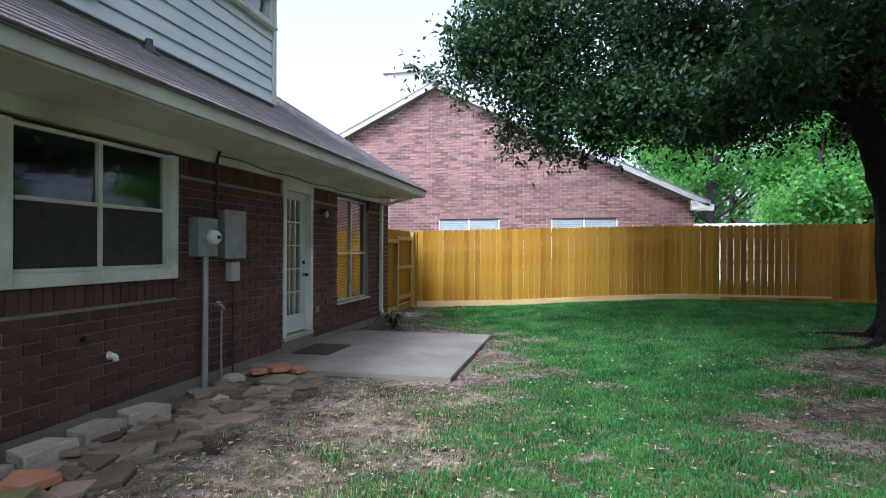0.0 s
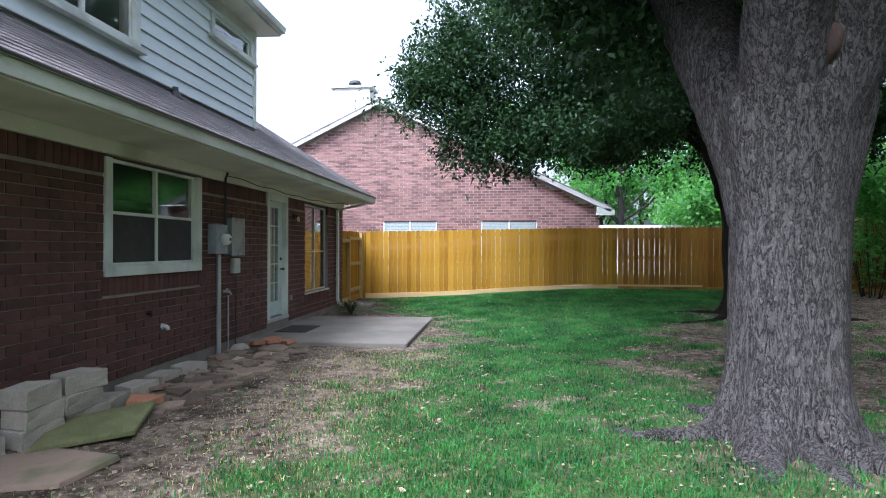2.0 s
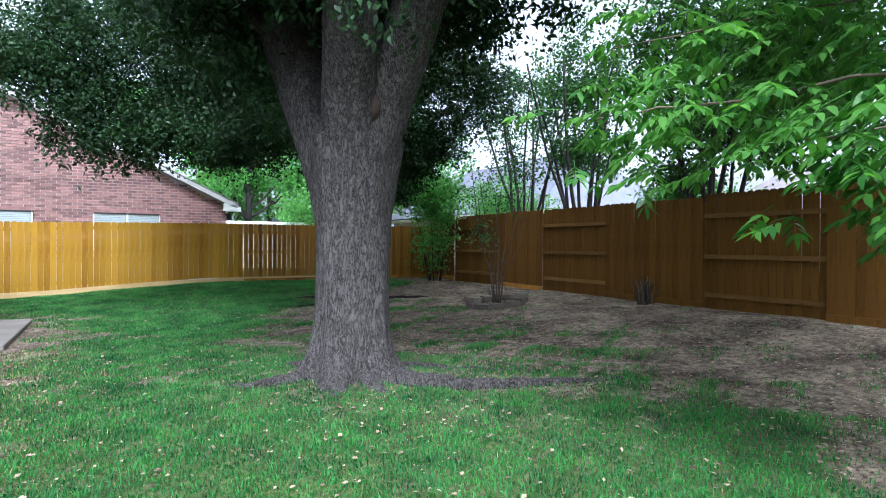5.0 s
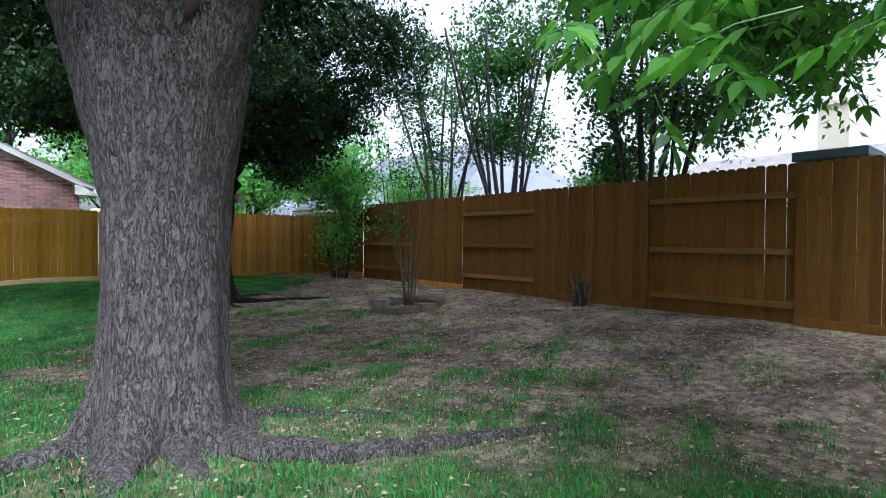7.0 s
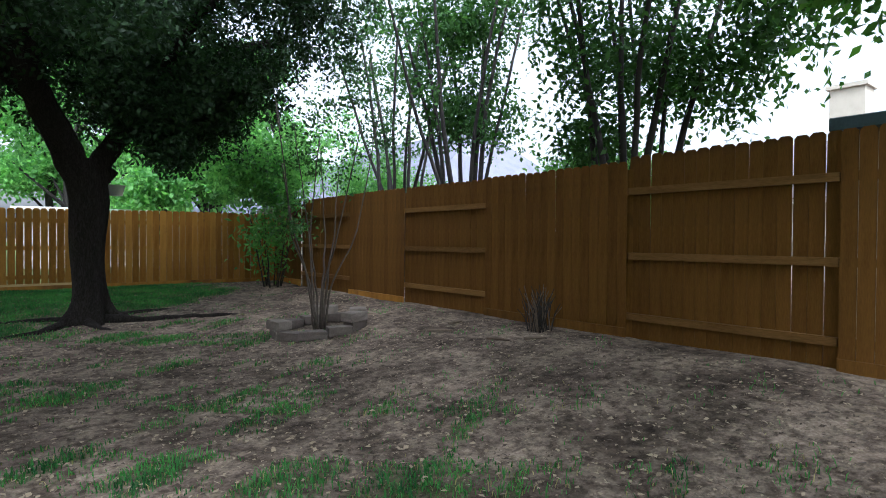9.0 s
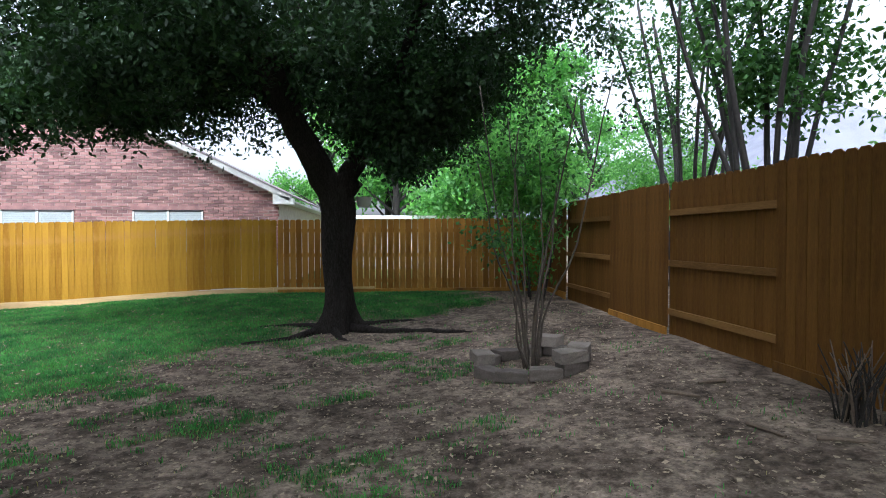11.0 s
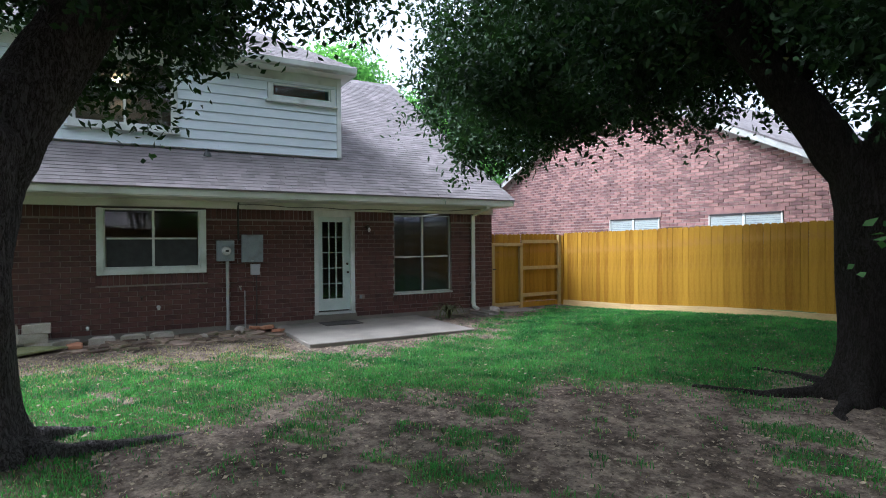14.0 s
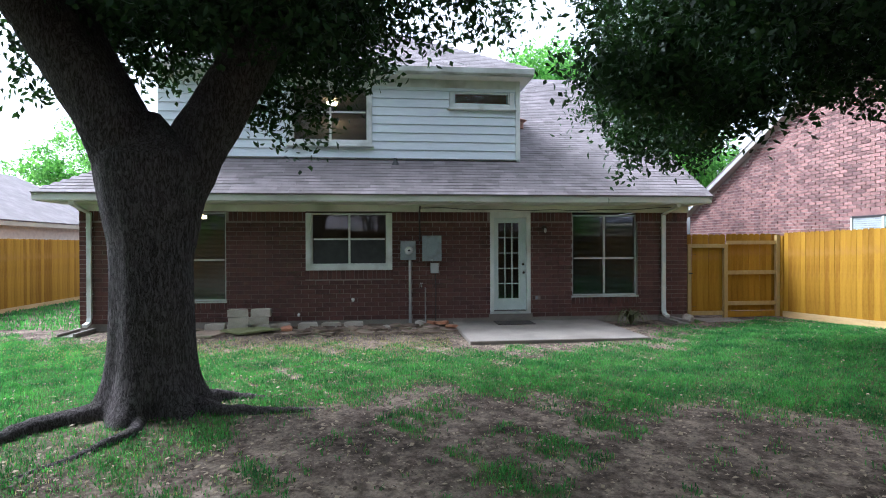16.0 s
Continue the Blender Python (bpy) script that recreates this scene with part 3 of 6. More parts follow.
slab(up, [(ub, yc0, uz), (ub, yc1, uz), (ua - half, yc1 - half, top), (ua - half, yc0 + half, top)], 0.03)
slab(up, [(ua, yc1, uz), (ub, yc1, uz), (ua - half, yc1 - half, top)], 0.03)
slab(up, [(ua, yc0, uz), (ub, yc0, uz), (ua - half, yc0 + half, top)], 0.03)
uroof = part("upper_roof", up, SHINGLE, house, "grey-brown hipped shingle roof")
us = Build()
for i in range(24):
    xa, xb = ua + 0.01 - i * 0.12, ua - 0.13 - i * 0.12
    za, zb = uz + (ua - xa) * 0.6, uz + (ua - xb) * 0.6
    y = yc0 + (ua - xa) + random.random() * 0.2
    while y < yc1 - (ua - xa):
        c = min(y + 0.3, yc1 - (ua - xa))
        us.hexa([(xa, y, za), (xa, c - 0.004, za), (xb, c - 0.004, zb), (xb, y, zb), (xa, y, za + 0.009), (xa, c - 0.004, za + 0.009), (xb, c - 0.004, zb + 0.003), (xb, y, zb + 0.003)])
        y += 0.3
part("shingle", us, SHINGLE, uroof, kind="stuff")
# pipe boot on the lower slope, and a turtle vent behind the upper storey
part("vent_pipe", Build().tube([(-4.55, 5.55, RZ(-4.55) - 0.02), (-4.55, 5.55, RZ(-4.55) + 0.13)], [0.045, 0.04], 12), BLACK, house, "black plumbing vent with a flared boot")
part("vent_boot", Build().tube([(-4.55, 5.55, RZ(-4.55) - 0.03), (-4.55, 5.55, RZ(-4.55) + 0.07)], [0.10, 0.05], 12), BLACK, house)
part("roof_vent", Build().tube([(-6.6, 8.95, RZ(-6.6)), (-6.6, 8.95, RZ(-6.6) + 0.16), (-6.6, 8.95, RZ(-6.6) + 0.22), (-6.6, 8.95, RZ(-6.6) + 0.28)], [0.13, 0.13, 0.22, 0.10], 16), surface("rusty_vent", (0.20, 0.09, 0.06), (0.36, 0.20, 0.15), 0.8), house, "rusty round roof vent")


# windows
def window(y0, y1, z0, z1, x, cols=2, rows=2, casing=0.0, split=0.5, blind="", sill=True, label="", material=None, screen=False):
    """A window in a wall facing +x: frame, sashes, panes, blinds."""
    material = material or ALU
    w = part("window", Build().box(x - 0.15, x - 0.13, y0, y1, z0, z0 + 0.02), material, house, label)
    fr = 0.035
    if casing:
        for a, c, lo, hi in ((y0 - casing, y0, z0 - casing, z1), (y1, y1 + casing, z0 - casing, z1), (y0, y1, z0 - casing, z0)):
            part("casing", Build().box(x - 0.12, x + 0.025, a, c, lo, hi), WHITE, w, "white painted casing", bevel=0.004)
    elif sill:
        part("sill", Build().box(x - 0.12, x + 0.03, y0 - 0.02, y1 + 0.02, z0 - 0.035, z0 - 0.002), ALU, w)
    f = Build()
    xo = x - (0.03 if casing else 0.07)
    f.box(xo - 0.05, xo, y0, y0 + fr, z0, z1).box(xo - 0.05, xo, y1 - fr, y1, z0, z1).box(xo - 0.05, xo, y0 + fr, y1 - fr, z0, z0 + fr).box(xo - 0.05, xo, y0 + fr, y1 - fr, z1 - fr, z1)
    part("frame", f, material, w, bevel=0.003)
    ys = [y0 + fr + (y1 - y0 - 2 * fr) * i / cols for i in range(cols + 1)]
    zs = [z0 + fr, z0 + fr + (z1 - z0 - 2 * fr) * split, z1 - fr] if rows == 2 else [z0 + fr, z1 - fr]
    for v in ys[1:-1]:
        part("mullion", Build().box(xo - 0.045, xo + 0.006, v - 0.022, v + 0.022, z0 + fr, z1 - fr), material, w)
    for v in zs[1:-1]:
        for a, c in zip(ys, ys[1:]):
            part("meeting_rail", Build().box(xo - 0.045, xo + 0.002, a + 0.023, c - 0.023, v - 0.017, v + 0.017), material, w)
    for a, c in zip(ys, ys[1:]):
        for k, (lo, hi) in enumerate(zip(zs, zs[1:])):
            p = part("pane", Build().box(xo - 0.032, xo - 0.026, a + 0.004, c - 0.004, lo + 0.004, hi - 0.004), GLASS, w)
            p.visible_shadow = False
            if screen and k == 0:
                part("insect_screen", Build().box(xo - 0.012, xo - 0.010, a + 0.022, c - 0.022, lo + 0.002, hi - 0.018), SCREEN, w)
    if blind:
        s = Build()
        zz = z0 + 0.05
        pitch = 0.028
        while zz < z1 - 0.03:
            for a, c in zip(ys, ys[1:]):
                s.hexa([(xo - 0.12, a + 0.01, zz), (xo - 0.095, a + 0.01, zz - 0.012), (xo - 0.095, c - 0.01, zz - 0.012), (xo - 0.12, c - 0.01, zz), (xo - 0.12, a + 0.01, zz + 0.002), (xo - 0.095, a + 0.01, zz - 0.010), (xo - 0.095, c - 0.01, zz - 0.010), (xo - 0.12, c - 0.01, zz + 0.002)])
            zz += pitch
        part("blind", s, BLIND, w, blind, kind="stuff")
    return w


SCREEN = surface("insect_mesh", (0.02, 0.02, 0.022), (0.05, 0.05, 0.052), 0.7, 8, 300, 0.1)
window(3.57 + 0.11, 5.46 - 0.11, 1.18 + 0.11, 2.44, WX, casing=0.11, label="four-pane window with white casing", material=WHITE, screen=True)
window(9.60, 11.17, 0.545, 2.42, WX, blind="half-closed pale blind slats", split=0.46, label="tall four-pane window with closed blinds")
window(0.30, 1.88, 0.53, 2.46, WX, blind="half-closed pale blind slats", split=0.46, label="tall four-pane window with closed blinds")
window(3.20, 4.92, 4.14, 5.44, UX + 0.02, blind="dark open blind slats", split=0.52, casing=0.09, label="upper four-pane window with white casing", material=WHITE)
window(6.93, 8.27, 5.05, 5.34, UX + 0.02, cols=1, rows=1, casing=0.10, label="narrow horizontal transom window", material=WHITE)
for a, c, lo in ((3.06, 5.06, 4.0), (6.78, 8.42, 4.91)):
    part("window_ledge", Build().box(UX, UX + 0.11, a, c, lo, lo + 0.045), WHITE, house, bevel=0.006)
part("room_partition", Build().box(-8.0, -7.9, UY0 + 0.21, UY1 - 0.21, 3.3, UZ1 - 0.02), INSIDE, house)
part("red_curtain", Build().box(UX - 0.5, UX - 0.48, 6.8, 8.4, 4.9, 5.5), surface("red_room_paint", (0.30, 0.07, 0.04), (0.42, 0.12, 0.07), 0.9), house)
part("cove", Build().box(-8.0, UX - 0.21, UY0 + 0.21, UY1 - 0.21, UZ1 - 0.08, UZ1 - 0.03), INSIDE, house)


# lamps inside, seen through the panes
def ceiling_lamp(x, y, z, label):
    t = thing("ceiling_lamp", (x, y, z), label, "lamp", "ceiling lamps inside")
    part("stem", Build().tube([(x, y, z), (x, y, z - 0.10)], [0.015, 0.015], 8), BRONZE, t)
    part("glass_shade", Build().tube([(x, y, z - 0.10), (x, y, z - 0.13), (x, y, z - 0.19), (x, y, z - 0.21)], [0.07, 0.14, 0.13, 0.03], 20), LAMPGLOW, t, "warm glowing glass shade", smooth=True)


ceiling_lamp(-6.5, 0.65, 2.62, "warm lit ceiling lamp in the room")
ceiling_lamp(-6.5, 3.95, 5.60, "warm lit ceiling lamp in the upper room")

# door
door = part("door", Build().box(WX - 0.125, WX - 0.08, 7.76, 8.52, 0.24, 2.34), DOORPAINT, house, "pale green glazed patio door with fifteen panes")
door_holes = []
for i in range(3):
    for k in range(5):
        a, lo = 7.88 + i * 0.165, 0.50 + k * 0.35
        door_holes.append((a, a + 0.145, lo, lo + 0.33))
door.data = wall_with_holes(7.76, 8.52, 0.24, 2.34, WX - 0.125, WX - 0.08, door_holes).mesh("door")
door.data.materials.append(DOORPAINT)
for h in door_holes:
    p = part("pane", Build().box(WX - 0.106, WX - 0.100, *h), GLASS, door)
    p.visible_shadow = False
for a, c, lo, hi in ((7.67, 7.76, 0.215, 2.47), (8.52, 8.61, 0.215, 2.47), (7.76, 8.52, 2.34, 2.47)):
    part("casing", Build().box(WX - 0.14, WX + 0.02, a, c, lo, hi), WHITE, door, "white painted casing", bevel=0.004)
part("threshold", Build().box(WX - 0.16, WX + 0.03, 7.67, 8.61, 0.16, 0.213), ALU, door, "worn aluminium threshold")
part("step", Build().box(WX - 0.2, WX + 0.01, 7.64, 8.64, 0.04, 0.158), CONCRETE, door)
part("knob", Build().tube([(WX - 0.08, 8.455, 1.09), (WX - 0.04, 8.455, 1.09), (WX - 0.03, 8.455, 1.09), (WX + 0.0, 8.455, 1.09)], [0.014, 0.014, 0.03, 0.022], 12), BRONZE, door, "dark bronze knob", smooth=True)
part("deadbolt", Build().tube([(WX - 0.08, 8.455, 1.28), (WX - 0.055, 8.455, 1.28)], [0.03, 0.026], 12), BRONZE, door, "dark bronze deadbolt")


# bricks of the house wall
def brick_rows(z0, z1, course, joint=0.011):
    z, i = z0, 0
    while z + course * 0.6 < z1:
        yield i, z, min(z + course - joint, z1)
        z, i = z + course, i + 1


def brick_list(u0, u1, z0, z1, course, length, holes, gap=0.011):
    out = []
    for i, lo, hi in brick_rows(z0, z1, course, gap):
        u = u0 - (length / 2 if i % 2 else 0)
        cuts = sorted((h[0], h[1]) for h in holes if h[2] < (lo + hi) / 2 < h[3])
        while u < u1:
            spans = [(max(u, u0), min(u + length - gap, u1))]
            for c in cuts:
                spans = [s for a, b in spans for s in ((a, min(b, c[0] - 0.002)), (max(a, c[1] + 0.002), b)) if s[1] - s[0] > 0.03]
            out += [(a, b, lo, hi) for a, b in spans if b - a > 0.03]
            u += length
    return out


def brick_box(build, x, a, b, lo, hi, deep=0.05):
    p = random.uniform(-0.0025, 0.0025)
    build.box(x - deep, x + p, a + random.uniform(0, 0.003), b - random.uniform(0, 0.003), lo + random.uniform(0, 0.002), hi)


COURSE, BLEN = 0.098, 0.305
soldier = [(a - 0.02, b + 0.02, lo - 0.20, lo) for a, b, lo, hi in OPEN if lo > 0.3] + [(CORNER0, CORNER1, 2.26, 2.47)]
field = brick_list(CORNER0, CORNER1, 0.08, 2.262, COURSE, BLEN, OPEN + [(a, b, lo, hi) for a, b, lo, hi in soldier[:3]])
for a, b, lo, hi in soldier:
    u = a
    while u < b:
        if not any(h[0] - 0.02 < u + 0.04 < h[1] + 0.02 and h[2] < (lo + hi) / 2 < h[3] for h in OPEN):
            field.append((u, min(u + COURSE - 0.011, b), lo + 0.004, hi - 0.006))
        u += COURSE
BRICK_FIELD = field

# fittings on the wall
meter = thing("electric_meter", (WX, 5.85, 1.39), "grey electric meter box with a glass dial on the brick", "meter")
part("box", Build().box(WX, WX + 0.13, 5.64, 5.98, 1.40, 1.82), GREYBOX, meter, bevel=0.008)
part("ring", Build().tube([(WX + 0.13, 5.82, 1.61), (WX + 0.155, 5.82, 1.61)], [0.10, 0.095], 24), PIPE, meter, "bright metal ring")
part("glass_dome", Build().tube([(WX + 0.155, 5.82, 1.61), (WX + 0.22, 5.82, 1.61), (WX + 0.25, 5.82, 1.61)], [0.085, 0.078, 0.05], 24), PVC, meter, "pale glass dome", smooth=True)
part("dial", Build().box(WX + 0.251, WX + 0.253, 5.79, 5.85, 1.59, 1.63), BLACK, meter)
part("conduit", Build().tube([(WX + 0.06, 5.85, gz(WX + 0.06, 5.85) - 0.05), (WX + 0.06, 5.85, 1.40)], [0.033, 0.033], 12), PIPE, meter, "grey conduit running into the soil")
part("riser", Build().tube([(WX + 0.05, 6.07, 1.81), (WX + 0.05, 6.07, 2.50), (WX + 0.08, 6.08, 2.60)], [0.018, 0.018, 0.018], 8), BLACK, meter)
panel = thing("breaker_panel", (WX, 6.33, 1.38), "grey metal breaker panel on the brick wall", "breaker panel")
part("box", Build().box(WX, WX + 0.11, 6.13, 6.54, 1.38, 1.93), GREYBOX, panel, bevel=0.006)
part("cover", Build().box(WX + 0.112, WX + 0.125, 6.12, 6.55, 1.37, 1.94), GREYBOX, panel, bevel=0.004)
part("latch", Build().box(WX + 0.126, WX + 0.14, 6.31, 6.36, 1.385, 1.41), PIPE, panel)
jbox = thing("junction_box", (WX, 6.40, 1.10), "small grey junction box below the breaker panel", "junction box")
part("box", Build().box(WX, WX + 0.08, 6.31, 6.49, 1.10, 1.33), surface("pale_grey_plastic", (0.4, 0.41, 0.42), (0.5, 0.51, 0.52), 0.5), jbox, bevel=0.006)
part("cable", Build().tube([(WX + 0.03, 6.42, 1.10), (WX + 0.03, 6.43, 0.6), (WX + 0.03, 6.42, 0.0)], [0.012] * 3, 8), BLACK, jbox)
tap = thing("hose_bib", (WX, 6.19, 0.75), "brass garden tap on a thin riser pipe", "tap")
part("riser", Build().tube([(WX + 0.03, 6.19, gz(WX, 6.19) - 0.03), (WX + 0.03, 6.19, 0.78)], [0.012, 0.012], 8), PIPE, tap)
part("valve", Build().tube([(WX, 6.10, 0.84), (WX + 0.09, 6.10, 0.84), (WX + 0.13, 6.10, 0.80)], [0.016, 0.018, 0.014], 10), PIPE, tap, "pale metal valve")
part("handle", Build().box(WX + 0.05, WX + 0.062, 6.07, 6.13, 0.87, 0.885), PVC, tap, "small white handle")
for y, z, lab in ((4.59, 0.53, "white plastic drain stub on the brick"), (3.42, 0.22, "white plastic elbow pipe low on the wall")):
    t = thing("drain_pipe", (WX, y, z), lab, "pipe")
    part("flange", Build().tube([(WX - 0.01, y, z), (WX + 0.015, y, z)], [0.04, 0.036], 16), PVC if z > 0.4 else CONCRETE, t)
    part("stub", Build().tube([(WX, y, z), (WX + 0.045, y, z), (WX + 0.065, y, z - 0.01), (WX + 0.07, y, z - 0.045)], [0.026, 0.028, 0.027, 0.024], 14), PVC, t, smooth=True)
tap2 = thing("spigot", (WX, 4.30, 0.70), "old dark spigot stub on the brick", "tap")
part("body", Build().tube([(WX - 0.01, 4.30, 0.72), (WX + 0.05, 4.30, 0.72), (WX + 0.06, 4.30, 0.68)], [0.022, 0.018, 0.013], 10), BRONZE, tap2)
part("wheel", Build().tube([(WX + 0.05, 4.30, 0.745), (WX + 0.05, 4.30, 0.755)], [0.028, 0.028], 12), BRONZE, tap2)
lamp = thing("wall_lamp", (WX, 8.93, 2.05), "small dark porch lamp with a bare bulb", "lamp")
part("base", Build().tube([(WX - 0.005, 8.93, 2.12), (WX + 0.04, 8.93, 2.12)], [0.06, 0.05], 16), BRONZE, lamp)
part("arm", Build().tube([(WX + 0.04, 8.93, 2.12), (WX + 0.09, 8.93, 2.10)], [0.025, 0.03], 10), BRONZE, lamp)
part("bulb", Build().tube([(WX + 0.09, 8.93, 2.10), (WX + 0.10, 8.93, 2.07), (WX + 0.10, 8.93, 2.03), (WX + 0.10, 8.93, 2.0)], [0.02, 0.03, 0.032, 0.01], 12), PVC, lamp, "white bulb", smooth=True)
outlet = thing("outdoor_outlet", (WX, 8.77, 0.52), "weathered outdoor outlet cover on the brick", "outlet")
part("plate", Build().box(WX - 0.003, WX + 0.02, 8.71, 8.84, 0.47, 0.57), surface("brown_plate", (0.2, 0.15, 0.12), (0.3, 0.24, 0.2), 0.6), outlet, bevel=0.004)
part("lid", Build().box(WX + 0.021, WX + 0.03, 8.72, 8.77, 0.48, 0.56), GREYBOX, outlet)
# cable slung under the soffit
cab = Build()
pts = []
for i in range(60):
    y = 6.08 + i * (11.9 - 6.08) / 59
    pts.append((WX + 0.05 + 0.25 * smooth(np.array((y - 10.6) / 1.3)).item(), y, 2.565 - 0.05 * abs(math.sin((y - 6.08) * 0.55)) + 0.012 * math.sin(y * 5)))
cable = thing("service_cable", (WX, 6.08, 2.6), "thin dark cable sagging along the frieze board", "cable")
part("strand", cab.tube(pts, [0.008] * 60, 6), BLACK, cable)


def downspout(y, name_label):
    t = thing("downspout", (WX, y, 0), name_label, "downspout", "downspouts")
    w, d = 0.045, 0.03
    b = Build()
    path = [(EX - 0.10, y, 2.66), (EX - 0.10, y, 2.58), (WX + 0.05, y, 2.42), (WX + 0.05, y, 0.22), (WX + 0.09, y, 0.12), (WX + 0.26, y, 0.07)]
    secs = []
    for k, p in enumerate(path):
        n = len(b.v)
        a = Vector(path[min(k + 1, 5)]) - Vector(path[max(k - 1, 0)])
        a = Vector((a.x, 0, a.z)).normalized()
        nrm = Vector((a.z, 0, -a.x))
        for s1, s2 in ((-1, -1), (1, -1), (1, 1), (-1, 1)):
            b.v.append(tuple(Vector(p) + Vector((0, w * s1, 0)) + nrm * d * s2))
        secs.append(n)
    for p, q in zip(secs, secs[1:]):
        b.f += [(p + i, p + (i + 1) % 4, q + (i + 1) % 4, q + i) for i in range(4)]
    b.f += [(secs[0], secs[0] + 1, secs[0] + 2, secs[0] + 3), (secs[-1] + 3, secs[-1] + 2, secs[-1] + 1, secs[-1])]
    part("pipe", b, WHITE, t)
    for z in (0.7, 2.1):
        part("strap", Build().box(WX, WX + 0.085, y - 0.055, y + 0.055, z, z + 0.03), WHITE, t)
    s = thing("splash_block", (WX + 0.5, y, gz(WX + 0.5, y)), "dark concrete splash block under the downspout", "splash block", "splash blocks")
    g = gz(WX + 0.5, y)
    part("base", Build().box(WX + 0.12, WX + 0.95, y - 0.17, y + 0.17, g - 0.02, g + 0.04), CONCRETE, s, bevel=0.008)
    for e in (-0.17, 0.12):
        part("curb", Build().box(WX + 0.12, WX + 0.95, y + e, y + e + 0.05, g + 0.042, g + 0.10), CONCRETE, s, bevel=0.008)


downspout(11.78, "white metal downspout at the house corner")
downspout(-0.88, "white metal downspout at the far house corner")

# patio
patio = tagged(new("patio", Build().box(WX + 0.0, -1.50, 6.80, 10.18, -0.25, 0.0).mesh("patio", bevel=0.012)), "worn pale concrete patio slab", "patio", kind="structure")
patio.data.materials.append(CONCRETE)
mat = thing("door_mat", (-3.75, 8.1, 0), "dark worn mat lying at the patio door", "mat")
part("pad", Build().box(-4.02, -3.45, 7.72, 8.55, 0.001, 0.014), MAT, mat, bevel=0.004)


# ---- fences ----
def picket_mesh(w, h, t, name):
    e = 0.028
    b = Build().prism([(-w / 2, 0), (w / 2, 0), (w / 2, h - e), (w / 2 - e, h), (-w / 2 + e, h), (-w / 2, h - e)], "y", 0, t)
    return b.mesh(name)


def fence_run(fence, p0, p1, base, topz, material, face, pitch=0.145, w=0.138, first=0.0, mats=None):
    """Dog-eared boards along a line; base and topz give heights by distance; face is the side they stand on."""
    p0, p1 = Vector(p0), Vector(p1)
    d = (p1 - p0)
    n = max(1, round(d.length / pitch))
    pitch = d.length / n
    d.normalize()
    ang = math.degrees(math.atan2(d.y, d.x))
    for i in range(n):
        s = (i + 0.5) * pitch
        p = p0 + d * s + face
        h = topz(s) - base(s)
        key = (round(h, 2), w, material.name)
        if key not in MESHES:
            MESHES[key] = picket_mesh(w, key[0], 0.016, "picket")
            MESHES[key].materials.append(material)
        ob = new("picket", MESHES[key])
        ob.matrix_basis = pose(p.x, p.y, base(s) + random.uniform(-0.006, 0.006), 0, random.uniform(-0.25, 0.25), ang)
        adopt(ob, fence)


MESHES = {}
FY = 14.84
fbase = lambda x: gz(x, FY) + 0.02
ftop = lambda x: 2.0 + 0.085 * float(smooth(np.array((x + 4.1) / 7.0))) + 0.05 * float(smooth(np.array((x - 3.0) / 7.0)))
far_fence = thing("board_fence", (-4.13, FY, gz(-4.1, FY)), "golden stained dog-eared cedar fence with pale kick board", "fence", "yard fences")
fence_run(far_fence, (-4.12, FY, 0), (3.28, FY, 0), lambda s: fbase(s - 4.12) + 0.11, lambda s: ftop(s - 4.12), CEDAR, Vector((0, 0, 0)), 0.1405, 0.1345)
part("post", Build().box(-4.32, -4.125, FY - 0.03, FY + 0.07, -0.1, 1.93), CEDAR, far_fence)
x = -4.12
while x < 3.2:
    part("kick_board", Build().hexa([(x, FY - 0.03, fbase(x) - 0.03), (x + 2.44, FY - 0.03, fbase(x + 2.44) - 0.03), (x + 2.44, FY + 0.01, fbase(x + 2.44) - 0.03), (x, FY + 0.01, fbase(x) - 0.03), (x, FY - 0.03, fbase(x) + 0.12), (x + 2.43, FY - 0.03, fbase(x + 2.44) + 0.12), (x + 2.43, FY + 0.01, fbase(x + 2.44) + 0.12), (x, FY + 0.01, fbase(x) + 0.12)]), ROT, far_fence, "pale pine kick board")
    x += 2.44
for z in (0.25, 1.05, 1.72):
    part("rail", Build().hexa([(-4.1, FY + 0.02, z), (3.28, FY + 0.02, z + 0.25), (3.28, FY + 0.06, z + 0.25), (-4.1, FY + 0.06, z), (-4.1, FY + 0.02, z + 0.09), (3.28, FY + 0.02, z + 0.34), (3.28, FY + 0.06, z + 0.34), (-4.1, FY + 0.06, z + 0.09)]), CEDAR, far_fence)
old_fence = thing("board_fence", (3.3, FY, gz(3.3, FY)), "older brown board fence with gaps between the boards", "fence", "yard fences")
fence_run(old_fence, (3.30, FY - 0.01, 0), (4.75, FY - 0.01, 0), lambda s: fbase(s + 3.3) + 0.05, lambda s: ftop(s + 3.3), CEDAR_O, Vector((0, 0, 0)), 0.1465, 0.131)
fence_run(old_fence, (4.75, FY - 0.01, 0), (9.95, FY - 0.01, 0), lambda s: fbase(s + 4.75) + 0.05, lambda s: ftop(s + 4.75), CEDAR_O, Vector((0, 0, 0)), 0.1465, 0.1405)
for z in (0.55, 1.18, 1.78):
    part("rail", Build().box(3.3, 9.95, FY + 0.012, FY + 0.05, z, z + 0.09), CEDAR_O, old_fence)
